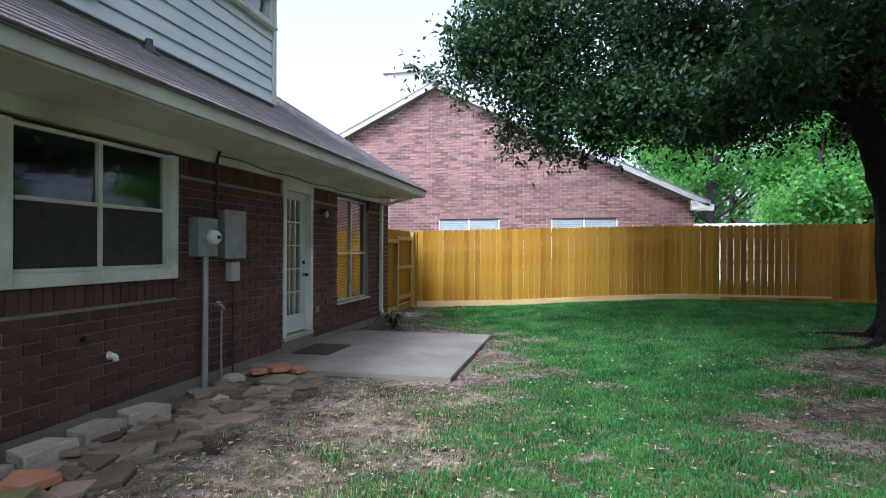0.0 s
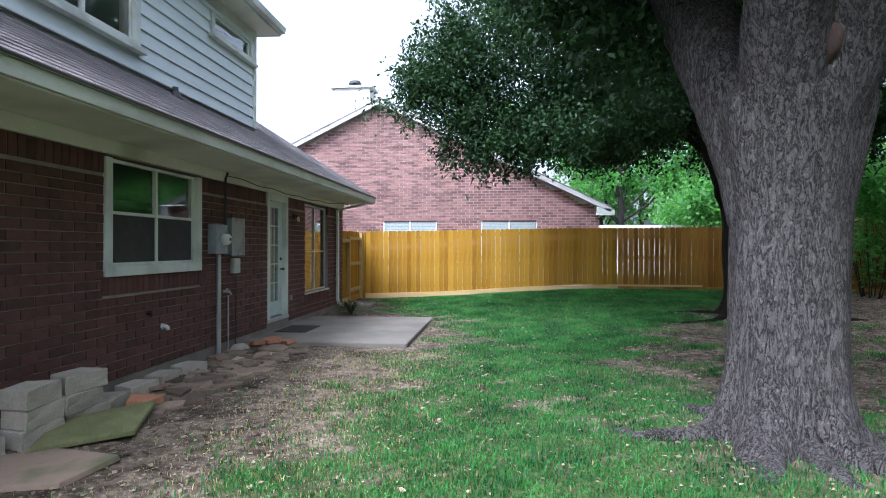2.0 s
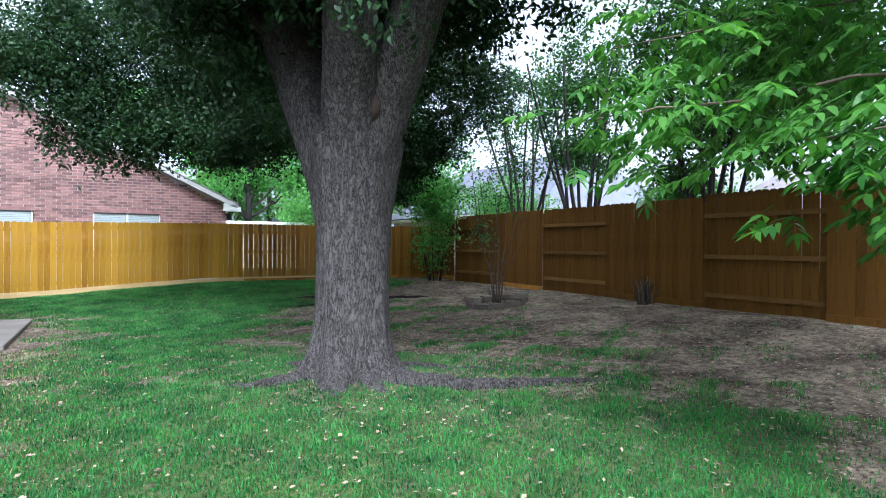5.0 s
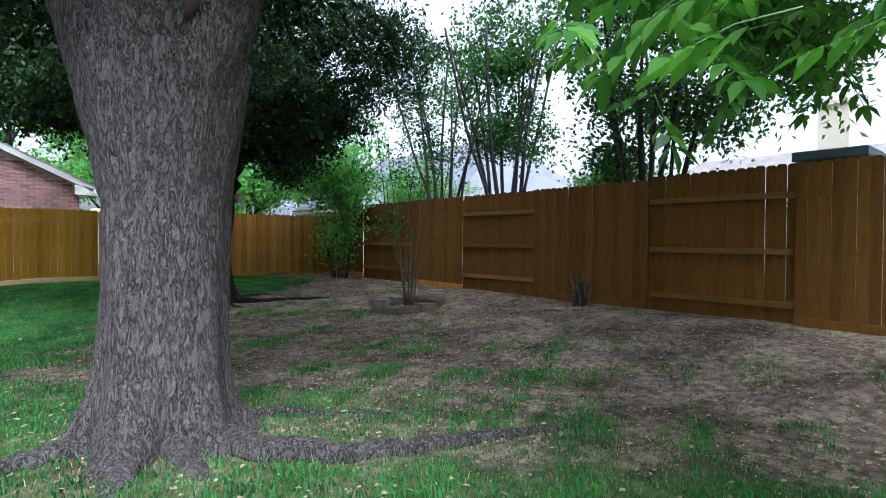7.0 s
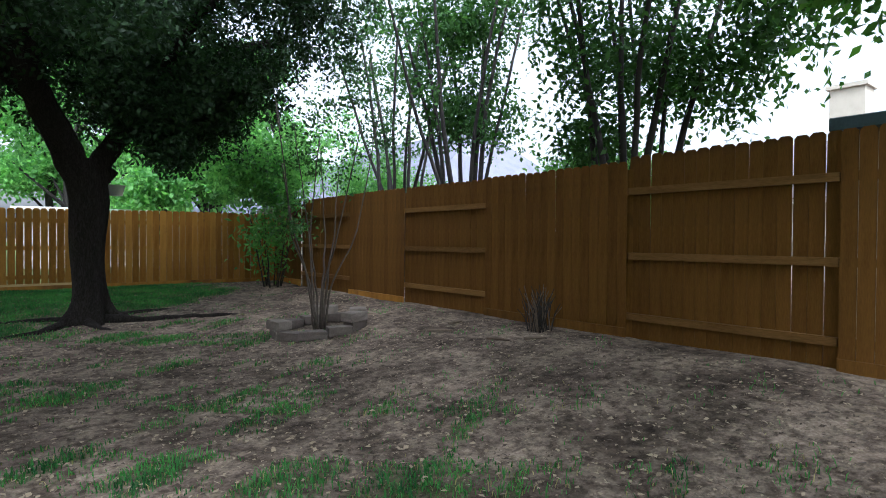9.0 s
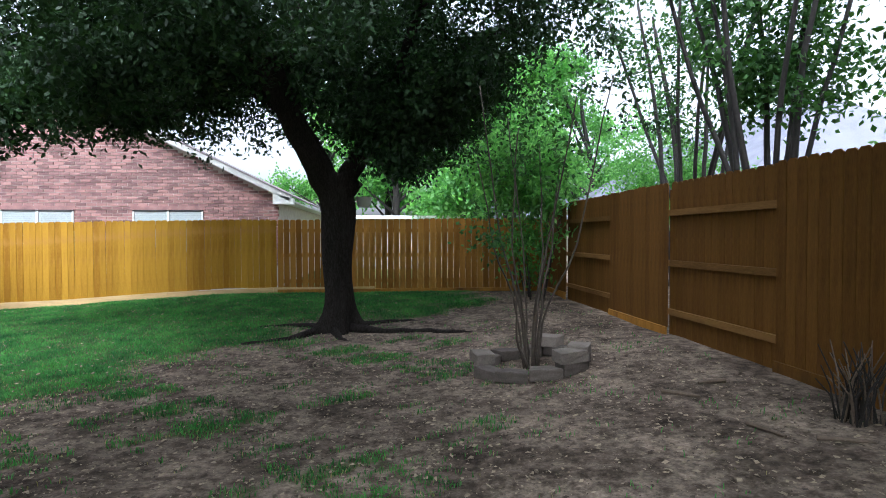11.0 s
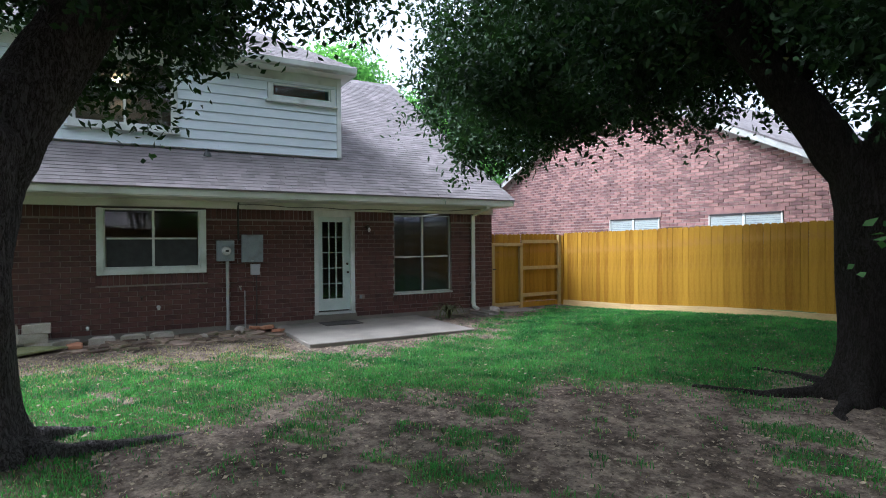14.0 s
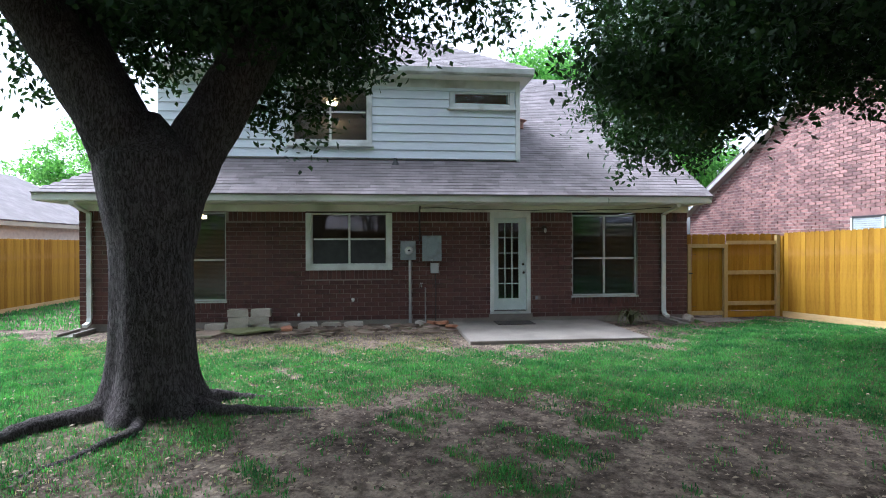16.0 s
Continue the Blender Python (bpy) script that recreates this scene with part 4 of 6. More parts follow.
part("kick_board", Build().hexa([(3.3, FY - 0.04, fbase(3.3) - 0.05), (9.95, FY - 0.04, fbase(9.95) - 0.05), (9.95, FY - 0.012, fbase(9.95) - 0.05), (3.3, FY - 0.012, fbase(3.3) - 0.05), (3.3, FY - 0.04, fbase(3.3) + 0.07), (9.95, FY - 0.04, fbase(9.95) + 0.07), (9.95, FY - 0.012, fbase(9.95) + 0.07), (3.3, FY - 0.012, fbase(3.3) + 0.07)]), CEDAR_O, old_fence)

# gate and short return between the house and the far fence
GXX = -4.25
gate = thing("garden_gate", (GXX, 12.95, 0), "golden cedar gate with a pine frame beside the house", "gate")
gb = gz(GXX, 12.9)
for y in (12.50, 13.42):
    part("post", Build().box(GXX - 0.045, GXX + 0.045, y - 0.045, y + 0.045, gb - 0.1, 1.64), POST, gate, bevel=0.004)
part("head_rail", Build().box(GXX - 0.03, GXX + 0.05, 12.456, 13.464, 1.642, 1.73), POST, gate, bevel=0.004)
part("bottom_rail", Build().box(GXX - 0.02, GXX + 0.03, 12.56, 13.36, gb + 0.07, gb + 0.16), POST, gate)
part("latch", Build().box(GXX + 0.046, GXX + 0.07, 12.47, 12.56, 1.02, 1.05), BLACK, gate, "black latch")
for sy, sz in ((12.60, 1.55), (13.30, 1.55), (12.60, gb + 0.22), (13.30, gb + 0.22)):
    part("corner_bracket", Build().prism([(sy - 0.06, sz - 0.06 if sz > 1 else sz + 0.06), (sy + 0.06, sz + 0.06 if (sz > 1) == (sy > 13) else sz - 0.06), (sy + 0.06, sz + 0.05 if (sz > 1) == (sy > 13) else sz - 0.07)], "x", GXX + 0.031, GXX + 0.036), BLACK, gate)
fence_run(gate, (GXX - 0.05, 12.46, 0), (GXX - 0.05, 13.46, 0), lambda s: gb + 0.06, lambda s: 1.97, CEDAR, Vector((0, 0, 0)), 0.142, 0.138)
ret = thing("board_fence", (GXX, 14.1, 0), "short golden cedar fence panel with rails showing", "fence", "yard fences")
fence_run(ret, (GXX - 0.05, 13.47, 0), (GXX - 0.05, 14.80, 0), lambda s: gb + 0.16, lambda s: 1.98, CEDAR, Vector((0, 0, 0)), 0.142, 0.138)
for z in (0.26, 1.0, 1.72):
    part("rail", Build().box(GXX - 0.033, GXX + 0.02, 13.47, 14.80, z, z + 0.09), POST, ret)
part("kick_board", Build().box(GXX - 0.06, GXX - 0.02, 13.47, 14.80, gb - 0.03, gb + 0.15), CEDAR, ret)
part("post", Build().box(GXX - 0.04, GXX + 0.05, 14.72, 14.80, gb - 0.1, 1.95), POST, ret)
sb = Build().box(GXX + 0.1, GXX + 0.75, 12.5, 13.5, gz(GXX + 0.4, 13) - 0.05, gz(GXX + 0.4, 13) + 0.015)
part("stepping_slab", sb, CONCRETE, None, "pale concrete pad before the gate", bevel=0.01, category="paving slab")

# the long brown fence: boards alternate between the two sides of its rails
RX = 9.93
rb = lambda y: gz(RX, y)
BAYS = [(14.84, 13.25, 1), (13.25, 10.75, 0), (10.75, 8.65, 1), (8.65, 6.37, 0), (6.37, 3.80, 1), (3.80, 1.55, 0), (1.55, -0.70, 1), (-0.70, -3.0, 0), (-3.0, -4.9, 1)]
for y0, y1, front in BAYS:
    f = thing("fence_panel", (RX, (y0 + y1) / 2, rb((y0 + y1) / 2)), "brown cedar fence panel, boards over the rails" if front else "brown cedar fence panel with its three rails showing", "fence", "long fence panels")
    t = 2.44 if y1 > 2 else 2.50
    off = Vector((0.0 if front else 0.062, 0, 0))
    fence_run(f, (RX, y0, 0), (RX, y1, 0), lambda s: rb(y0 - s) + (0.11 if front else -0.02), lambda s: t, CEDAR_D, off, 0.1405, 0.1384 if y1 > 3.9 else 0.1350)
    for z in ((0.54, 1.24, 1.96) if y1 > 4 else (0.47, 1.22, 2.02)):
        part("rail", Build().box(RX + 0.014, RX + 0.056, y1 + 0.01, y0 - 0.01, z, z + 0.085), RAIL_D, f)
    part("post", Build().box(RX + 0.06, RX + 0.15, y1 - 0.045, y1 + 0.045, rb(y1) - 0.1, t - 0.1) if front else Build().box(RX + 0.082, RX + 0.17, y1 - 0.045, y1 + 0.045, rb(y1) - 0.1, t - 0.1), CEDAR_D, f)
    if front:
        part("kick_board", Build().box(RX - 0.03, RX - 0.002, y1, y0, rb((y0 + y1) / 2) - 0.08, rb((y0 + y1) / 2) + 0.12), CEDAR_D if y1 < 8 else CEDAR_O, f)

# the fence behind the walk, seen past the house at its far end
SY = -4.95
side_fence = thing("board_fence", (0, SY, gz(0, SY)), "golden stained cedar fence along the side of the yard", "fence", "yard fences")
fence_run(side_fence, (9.9, SY, 0), (-16.0, SY, 0), lambda s: -0.07 + 0.10, lambda s: 1.95, CEDAR, Vector((0, 0, 0)), 0.1405, 0.138)
x = -16.0
while x < 9.5:
    part("kick_board", Build().box(x, x + 2.43, SY - 0.01, SY + 0.03, -0.12, 0.045), ROT, side_fence)
    x += 2.44
for z in (0.3, 1.0, 1.65):
    part("rail", Build().box(-16.0, 9.9, SY - 0.06, SY - 0.02, z, z + 0.09), CEDAR, side_fence)


# ---- neighbouring houses ----
NY = 16.43
PALEBLIND = surface("pale_blind", (0.30, 0.34, 0.33), (0.42, 0.46, 0.44), 0.6, 3, 30, 0.05)
# The rake boards' shaded side is put into this greyer trim colour.
TRIM_N = surface("pale_trim_shaded", (0.36, 0.36, 0.33), (0.52, 0.52, 0.48), 0.7, 3, 40, 0.1)
neigh = thing("neighbour_house", (-4.1, 20, 0), "neighbouring house with a pink-red brick gable wall", "house")
APX, APZ, NE, NS = -4.0, 6.22, 3.05, 0.485
nz = lambda x: APZ - NS * abs(x - APX)
NOPEN = [(-3.91, -2.14, 1.1, 2.385), (-0.69, 1.09, 1.1, 2.385)]
nw = Build()
NL = 2 * APX - NE
nw.prism([(NL, -0.1), (NE, -0.1), (NE, nz(NE)), (APX, APZ), (NL, nz(NL))], "y", NY + 0.014, NY + 0.05)
nwall = part("wall", nw, MORTAR_N, neigh, "pink-red brick gable wall")
nb = Build()
for a, b, lo, hi in brick_list(NL, NE, 0.9, 6.2, 0.088, 0.256, NOPEN, 0.017):
    if hi < min(nz(a), nz(b)) - 0.02:
        p = random.uniform(-0.004, 0.004)
        nb.box(a, b, NY + p, NY + 0.03, lo, hi)
part("brick", nb, BRICK_N, nwall, kind="stuff")
for side in (1, -1):
    ex = NE + 0.35 if side > 0 else NL - 0.35
    r = Build()
    slab(r, [(APX, NY - 0.25, APZ + 0.16), (ex, NY - 0.25, nz(ex) + 0.16), (ex, NY + 12, nz(ex) + 0.16), (APX, NY + 12, APZ + 0.16)], 0.04)
    part("roof", r, SHINGLE, neigh, "grey shingle roof")
    r2 = Build()
    slab(r2, [(APX, NY - 0.24, APZ + 0.115), (ex, NY - 0.24, nz(ex) + 0.115), (ex, NY - 0.015, nz(ex) + 0.115), (APX, NY - 0.015, APZ + 0.115)], 0.13)
    part("rake_board", r2, TRIM_N, neigh, "white rake board")
part("eave_box", Build().prism([(NE - 0.12, nz(NE) - 0.26), (NE + 0.42, nz(NE + 0.35) - 0.10), (NE + 0.42, nz(NE + 0.35) + 0.06), (NE - 0.12, nz(NE) + 0.0)], "y", NY - 0.24, NY - 0.02), WHITE, neigh, "white boxed eave")
part("side_wall", Build().box(NE - 0.1, NE, NY + 0.06, NY + 11, 0, nz(NE)), MORTAR_N, neigh)
part("side_eave", Build().box(NE, NE + 0.36, NY - 0.02, NY + 11, nz(NE + 0.35) - 0.02, nz(NE + 0.35) + 0.02), WHITE, neigh)
for a, b, lo, hi in NOPEN:
    w = part("window", Build().box(a, b, NY + 0.002, NY + 0.012, lo, hi), DARK, neigh, "two-pane white window with closed blinds")
    for u0, u1 in ((a, a + 0.04), (b - 0.04, b), ((a + b) / 2 - 0.03, (a + b) / 2 + 0.03)):
        part("frame", Build().box(u0, u1, NY - 0.03, NY, lo, hi), WHITE, w)
    part("head", Build().box(a, b, NY - 0.03, NY, hi - 0.04, hi), DARK, w)
    for u0, u1 in ((a + 0.05, (a + b) / 2 - 0.04), ((a + b) / 2 + 0.04, b - 0.05)):
        bl = Build()
        z = lo
        while z < hi - 0.07:
            bl.box(u0, u1, NY - 0.012, NY - 0.002, z, z + 0.045)
            z += 0.05
        part("blind", bl, PALEBLIND, w, "closed pale blind", kind="stuff")
    part("lintel", Build().box(a - 0.05, b + 0.05, NY - 0.012, NY + 0.03, hi + 0.002, hi + 0.10), BRICK_N, w)
chim = part("chimney", Build().box(-6.1, -4.75, NY + 1.6, NY + 2.4, 4.6, 7.25), WHITE, neigh, "white boxed chimney")
part("crown", Build().box(-6.2, -4.65, NY + 1.5, NY + 2.5, 7.252, 7.33), ALU, chim)
part("cap", Build().tube([(-5.4, NY + 2.0, 7.33), (-5.4, NY + 2.0, 7.48), (-5.4, NY + 2.0, 7.50), (-5.4, NY + 2.0, 7.60)], [0.12, 0.12, 0.24, 0.18], 16), BLACK, chim, "dark metal chimney cap")


def plain_house(at, size, wallz, rise, along, wallmat, roofmat, label):
    """A neighbouring house seen over a fence: walls, gabled roof, fascia, windows."""
    x, y = at
    sx, sy = size
    t = thing("neighbour_house", (x, y, 0), label, "house", "houses past the fences")
    part("wall", Build().box(x - sx / 2, x + sx / 2, y - sy / 2, y + sy / 2, -0.1, wallz), wallmat, t)
    o = 0.45
    r = Build()
    if along == "x":
        a, b = (x - sx / 2 - o, x + sx / 2 + o), (y - sy / 2 - o, y + sy / 2 + o)
        slab(r, [(a[0], b[0], wallz), (a[1], b[0], wallz), (a[1] - sy * 0.3, y, wallz + rise), (a[0] + sy * 0.3, y, wallz + rise)], 0.05)
        slab(r, [(a[0], b[1], wallz), (a[1], b[1], wallz), (a[1] - sy * 0.3, y, wallz + rise), (a[0] + sy * 0.3, y, wallz + rise)], 0.05)
        slab(r, [(a[0], b[0], wallz), (a[0], b[1], wallz), (a[0] + sy * 0.3, y, wallz + rise)], 0.05)
        slab(r, [(a[1], b[0], wallz), (a[1], b[1], wallz), (a[1] - sy * 0.3, y, wallz + rise)], 0.05)
    else:
        a, b = (x - sx / 2 - o, x + sx / 2 + o), (y - sy / 2 - o, y + sy / 2 + o)
        slab(r, [(a[0], b[0], wallz), (a[0], b[1], wallz), (x, b[1] - sx * 0.3, wallz + rise), (x, b[0] + sx * 0.3, wallz + rise)], 0.05)
        slab(r, [(a[1], b[0], wallz), (a[1], b[1], wallz), (x, b[1] - sx * 0.3, wallz + rise), (x, b[0] + sx * 0.3, wallz + rise)], 0.05)
        slab(r, [(a[0], b[0], wallz), (a[1], b[0], wallz), (x, b[0] + sx * 0.3, wallz + rise)], 0.05)
        slab(r, [(a[0], b[1], wallz), (a[1], b[1], wallz), (x, b[1] - sx * 0.3, wallz + rise)], 0.05)
    part("roof", r, roofmat, t, "shingle roof")
    part("fascia", Build().box(x - sx / 2 - o + 0.02, x + sx / 2 + o - 0.02, y - sy / 2 - o + 0.02, y + sy / 2 + o - 0.02, wallz - 0.22, wallz - 0.06), CREAM, t, "cream fascia")
    return t


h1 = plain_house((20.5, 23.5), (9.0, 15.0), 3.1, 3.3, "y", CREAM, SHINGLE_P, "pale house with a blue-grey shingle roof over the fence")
part("vent_pipe", Build().tube([(18.2, 22.0, 4.2), (18.2, 22.0, 5.3)], [0.06, 0.06], 10), BLACK, h1)
h2 = plain_house((32.0, 6.0), (8.0, 20.0), 3.1, 2.7, "y", CREAM, SHINGLE, "cream house with a low shingle roof and boxed chimney")
ch = part("chimney", Build().box(27.9, 28.9, 6.1, 7.2, 2.5, 7.0), CREAM, h2, "cream boxed chimney")
part("crown", Build().box(27.8, 29.0, 6.0, 7.3, 7.002, 7.15), CREAM, ch)
plain_house((-17, -13.5), (16.0, 9.0), 2.75, 2.6, "x", MORTAR_N, SHINGLE, "single-storey brick house with a grey roof past the side fence")
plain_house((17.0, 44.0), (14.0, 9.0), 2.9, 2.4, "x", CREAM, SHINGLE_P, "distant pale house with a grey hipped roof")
shed = thing("garden_shed", (7.0, 26.0, 0), "long low shed with a flat white roof past the fence", "shed")
part("wall", Build().box(4.6, 9.4, 25.0, 28.0, -0.1, 2.42), CREAM, shed)
part("roof", Build().box(4.3, 9.7, 24.6, 28.4, 2.43, 2.56), PVC, shed, "flat white roof edge")


TEAL = surface("dark_teal_paint", (0.02, 0.045, 0.05), (0.05, 0.085, 0.09), 0.6, 4, 40, 0.1)
play = thing("garden_shed", (11.4, 1.45, gz(11.4, 1.45)), "small shed with a dark teal roof just past the fence", "shed")
part("wall", Build().box(10.75, 12.05, 0.98, 1.78, gz(11.4, 1.45) - 0.05, 2.57), CREAM, play)
part("roof", Build().prism([(10.6, 2.60), (12.2, 2.56), (12.2, 2.66), (10.6, 2.74)], "y", 0.90, 1.86), TEAL, play, "flat dark teal roof", bevel=0.01)


# ---- trees ----
def leaf_cloud(name, parent, lobes, twigs, per, length, width, material, seed, spread=0.16, shell=0.45, droop=0.35, clump=8, loose=0.2):
    """A crown of single leaves in sprays, spread through uneven lobes: (x, y, z, rx, ry, rz, weight)."""
    r = np.random.default_rng(seed)
    lobes = np.array(lobes, dtype=float)
    bunches = twigs // clump
    twigs = bunches * clump
    pick = r.choice(len(lobes), bunches, p=lobes[:, 6] / lobes[:, 6].sum())
    d = r.normal(size=(bunches, 3))
    d /= np.linalg.norm(d, axis=1)[:, None]
    rad = r.random(bunches) ** shell * np.where(r.random(bunches) < 0.12, r.uniform(1.1, 1.35, bunches), 1.0)
    bumpy = 1 + 0.22 * np.sin(d[:, 0] * 5 + pick) * np.cos(d[:, 1] * 6 + 2 * pick) + 0.15 * np.sin(d[:, 2] * 9 + pick)
    centre = lobes[pick, :3] + d * lobes[pick, 3:6] * (rad * bumpy)[:, None]
    gap = np.sin(centre[:, 0] * 3.3 + seed) * np.sin(centre[:, 1] * 2.9 + 2 * seed) * np.sin(centre[:, 2] * 3.7) + 0.5 * np.sin(centre[:, 0] * 6.1) * np.sin(centre[:, 1] * 5.7 + seed) * np.sin(centre[:, 2] * 7.3)
    hollow = gap < -0.22
    centre[hollow] = centre[hollow] + (lobes[pick, :3][hollow] - centre[hollow]) * r.uniform(-0.25, 0.55, hollow.sum())[:, None]
    size = np.repeat(r.uniform(0.6, 1.5, bunches) * loose * np.sqrt(lobes[pick, 3]), clump)
    centre = np.repeat(centre, clump, 0) + r.normal(size=(twigs, 3)) * size[:, None] * np.array([1, 1, 0.6])
    n = twigs * per
    along = r.normal(size=(twigs, 3))
    along[:, 2] -= droop
    along /= np.linalg.norm(along, axis=1)[:, None]
    s = np.repeat(r.uniform(0.6, 1.5, twigs), per)
    c = np.repeat(centre, per, 0) + np.repeat(along, per, 0) * (r.uniform(-1.6, 1.6, n) * spread * s)[:, None] + r.normal(size=(n, 3)) * (spread * 0.55 * s)[:, None]
    axis = np.repeat(along, per, 0) * 0.6 + r.normal(size=(n, 3))
    axis[:, 2] -= droop
    axis /= np.linalg.norm(axis, axis=1)[:, None]
    side = np.cross(axis, r.normal(size=(n, 3)))
    side /= np.linalg.norm(side, axis=1)[:, None]
    nrm = np.cross(axis, side)
    L = (length * r.uniform(0.6, 1.2, n))[:, None]
    W = (width * r.uniform(0.7, 1.2, n))[:, None]
    v = np.stack([c, c + axis * L * 0.45 + side * W * 0.5 + nrm * L * 0.06, c + axis * L - nrm * L * 0.08, c + axis * L * 0.45 - side * W * 0.5 + nrm * L * 0.06], 1)
    f = np.arange(n * 4).reshape(n, 4)
    ob = part(name, quads_mesh(name, v.reshape(-1, 3), f, material), material, parent, "", kind="stuff")
    return ob, centre


def limb(build, pts, r0, r1, sides=10, wob=0.06, seg=5):
    """A wavering limb through points, as one tapered tube."""
    P = [Vector(p) for p in pts]
    out = []
    for a, b in zip(P, P[1:]):
        for k in range(seg):
            out.append(a.lerp(b, k / seg))
    out.append(P[-1])
    ln = len(out)
    sm = [out[0]] + [(out[i - 1] + out[i] * 2 + out[i + 1]) / 4 for i in range(1, ln - 1)] + [out[-1]]
    sm = [p + Vector((random.uniform(-wob, wob), random.uniform(-wob, wob), random.uniform(-wob, wob) * 0.5)) * (0 if i == 0 else 1) for i, p in enumerate(sm)]
    build.tube(sm, [r0 + (r1 - r0) * (i / (ln - 1)) ** 0.8 for i in range(ln)], sides)


def trunk_mesh(build, base, rows, flare, sides=36, nroot=6, phase=0.0, squash=1.0):
    """rows: z, x, y, radius. The foot spreads into root buttresses."""
    rings = []
    for z, x, y, r in rows:
        n = len(build.v)
        for k in range(sides):
            a = 2 * math.pi * k / sides
            f = flare * math.exp(-max(z - base, 0) / 0.22) * (0.55 + 0.45 * math.cos(nroot * a + phase) + 0.25 * math.cos(3 * a + phase * 2))
            rr = r * (1 + f) * (1 + 0.035 * math.sin(5 * a + z * 1.3) + 0.02 * math.sin(9 * a - z * 2.1))
            build.v.append((x + math.cos(a) * rr, y + math.sin(a) * rr * squash, z))
        rings.append(n)
    for p, q in zip(rings, rings[1:]):
        build.f += [(p + k, p + (k + 1) % sides, q + (k + 1) % sides, q + k) for k in range(sides)]
    build.f.append(tuple(rings[-1] + k for k in range(sides)))


def root(parent, pts, r0, r1, material):
    P = [Vector((x, y, gz(x, y) + lift)) for x, y, lift in pts]
    b = Build()
    limb(b, P, r0, r1, 10, 0.028, 5)
    part("root", b, material, parent, smooth=True)


# the near oak
TX, TY = 2.19, 2.80
oak = thing("oak_tree", (TX, TY, gz(TX, TY)), "large oak with furrowed grey bark, forked trunk and surface roots", "tree", "oaks in the yard")
tb = gz(TX, TY) - 0.1
tr = Build()
rows = []
for i in range(40):
    z = tb + (3.12 - tb) * i / 39
    widen = 0.13 * max(0, z - 1.75) - 1.0 * max(0, z - 2.62)
    rows.append((z, TX + 0.03 * math.sin(z * 1.1) + 0.03 * max(0, z - 1.6), TY + 0.02 * math.sin(z * 1.7), 0.425 - 0.012 * math.sin(z * 1.4) + widen))
trunk_mesh(tr, tb + 0.1, rows, 0.66, 56, 6, 0.8, 0.97)
part("trunk", tr, BARK, oak, "furrowed grey bark", smooth=True)
NEARLIMBS = [
    ([(2.22, 2.82, 1.75), (2.33, 2.66, 2.5), (2.46, 2.47, 3.05), (2.56, 2.02, 3.8), (2.66, 1.60, 4.5), (2.85, 0.95, 6.0), (3.0, 0.5, 7.4)], 0.36, 0.22),
    ([(2.22, 2.82, 1.75), (2.10, 2.67, 2.5), (2.02, 2.44, 3.05), (1.88, 2.05, 3.75), (1.80, 1.68, 4.5), (1.70, 1.2, 5.8), (1.6, 0.9, 7.2)], 0.35, 0.21),
    ([(2.22, 2.82, 1.55), (2.06, 2.94, 2.25), (1.92, 3.18, 2.85), (1.76, 3.56, 3.6), (1.60, 3.98, 4.5), (1.35, 4.7, 6.2)], 0.38, 0.27),
    ([(2.6, 1.7, 4.4), (3.4, 2.0, 5.1), (4.4, 2.7, 5.6)], 0.13, 0.05),
    ([(1.7, 3.7, 4.0), (2.6, 4.3, 5.0), (3.0, 5.0, 5.4)], 0.13, 0.05),
    ([(1.7, 3.7, 3.8), (0.8, 3.8, 4.6), (0.2, 3.6, 5.3)], 0.10, 0.04),
    ([(2.75, 1.3, 5.2), (3.2, 0.0, 6.1), (3.6, -1.0, 6.4)], 0.10, 0.04),
]
for pts, a, b in NEARLIMBS:
    bl = Build()
    limb(bl, pts, a, b, 28 if a > 0.2 else 10, 0.010, 8)
    part("limb", bl, BARK, oak, smooth=True)
RUST = surface("rust_bark", (0.04, 0.022, 0.018), (0.10, 0.058, 0.047), 0.9, 12, 60, 0.8)
part("healed_scar", Build().tube([(2.23, 2.30, 2.78), (2.24, 2.245, 2.88), (2.25, 2.235, 2.97), (2.26, 2.25, 3.06)], [0.02, 0.05, 0.048, 0.015], 12), RUST, oak, "rust-brown healed scar at the fork", smooth=True)
for pts, a, b in (
    ([(2.36, 2.52, 0.06), (2.64, 2.07, 0.04), (3.0, 1.80, 0.02), (3.6, 1.62, 0.01), (4.4, 1.44, -0.01), (5.2, 1.2, -0.05)], 0.13, 0.05),
    ([(1.98, 2.78, 0.06), (1.45, 2.78, 0.03), (1.09, 2.78, 0.005), (0.80, 3.2, -0.03)], 0.10, 0.03),
    ([(2.0, 2.55, 0.06), (1.82, 2.22, -0.02), (1.70, 1.95, -0.07), (1.6, 1.7, -0.1)], 0.12, 0.05),
    ([(2.18, 2.5, 0.06), (2.21, 2.12, -0.02), (2.28, 1.8, -0.07), (2.36, 1.5, -0.1)], 0.11, 0.04),
    ([(2.30, 3.20, 0.06), (2.42, 3.55, 0.02), (2.36, 4.1, 0.0), (2.15, 4.8, -0.05)], 0.12, 0.04),
    ([(1.98, 3.2, 0.05), (1.8, 3.6, 0.0), (1.7, 4.1, -0.05)], 0.10, 0.04),
    ([(2.58, 2.86, 0.05), (3.0, 2.90, 0.0), (3.6, 2.6, -0.01), (4.4, 2.1, -0.03)], 0.08, 0.025)):
    root(oak, pts, a, b, BARK)
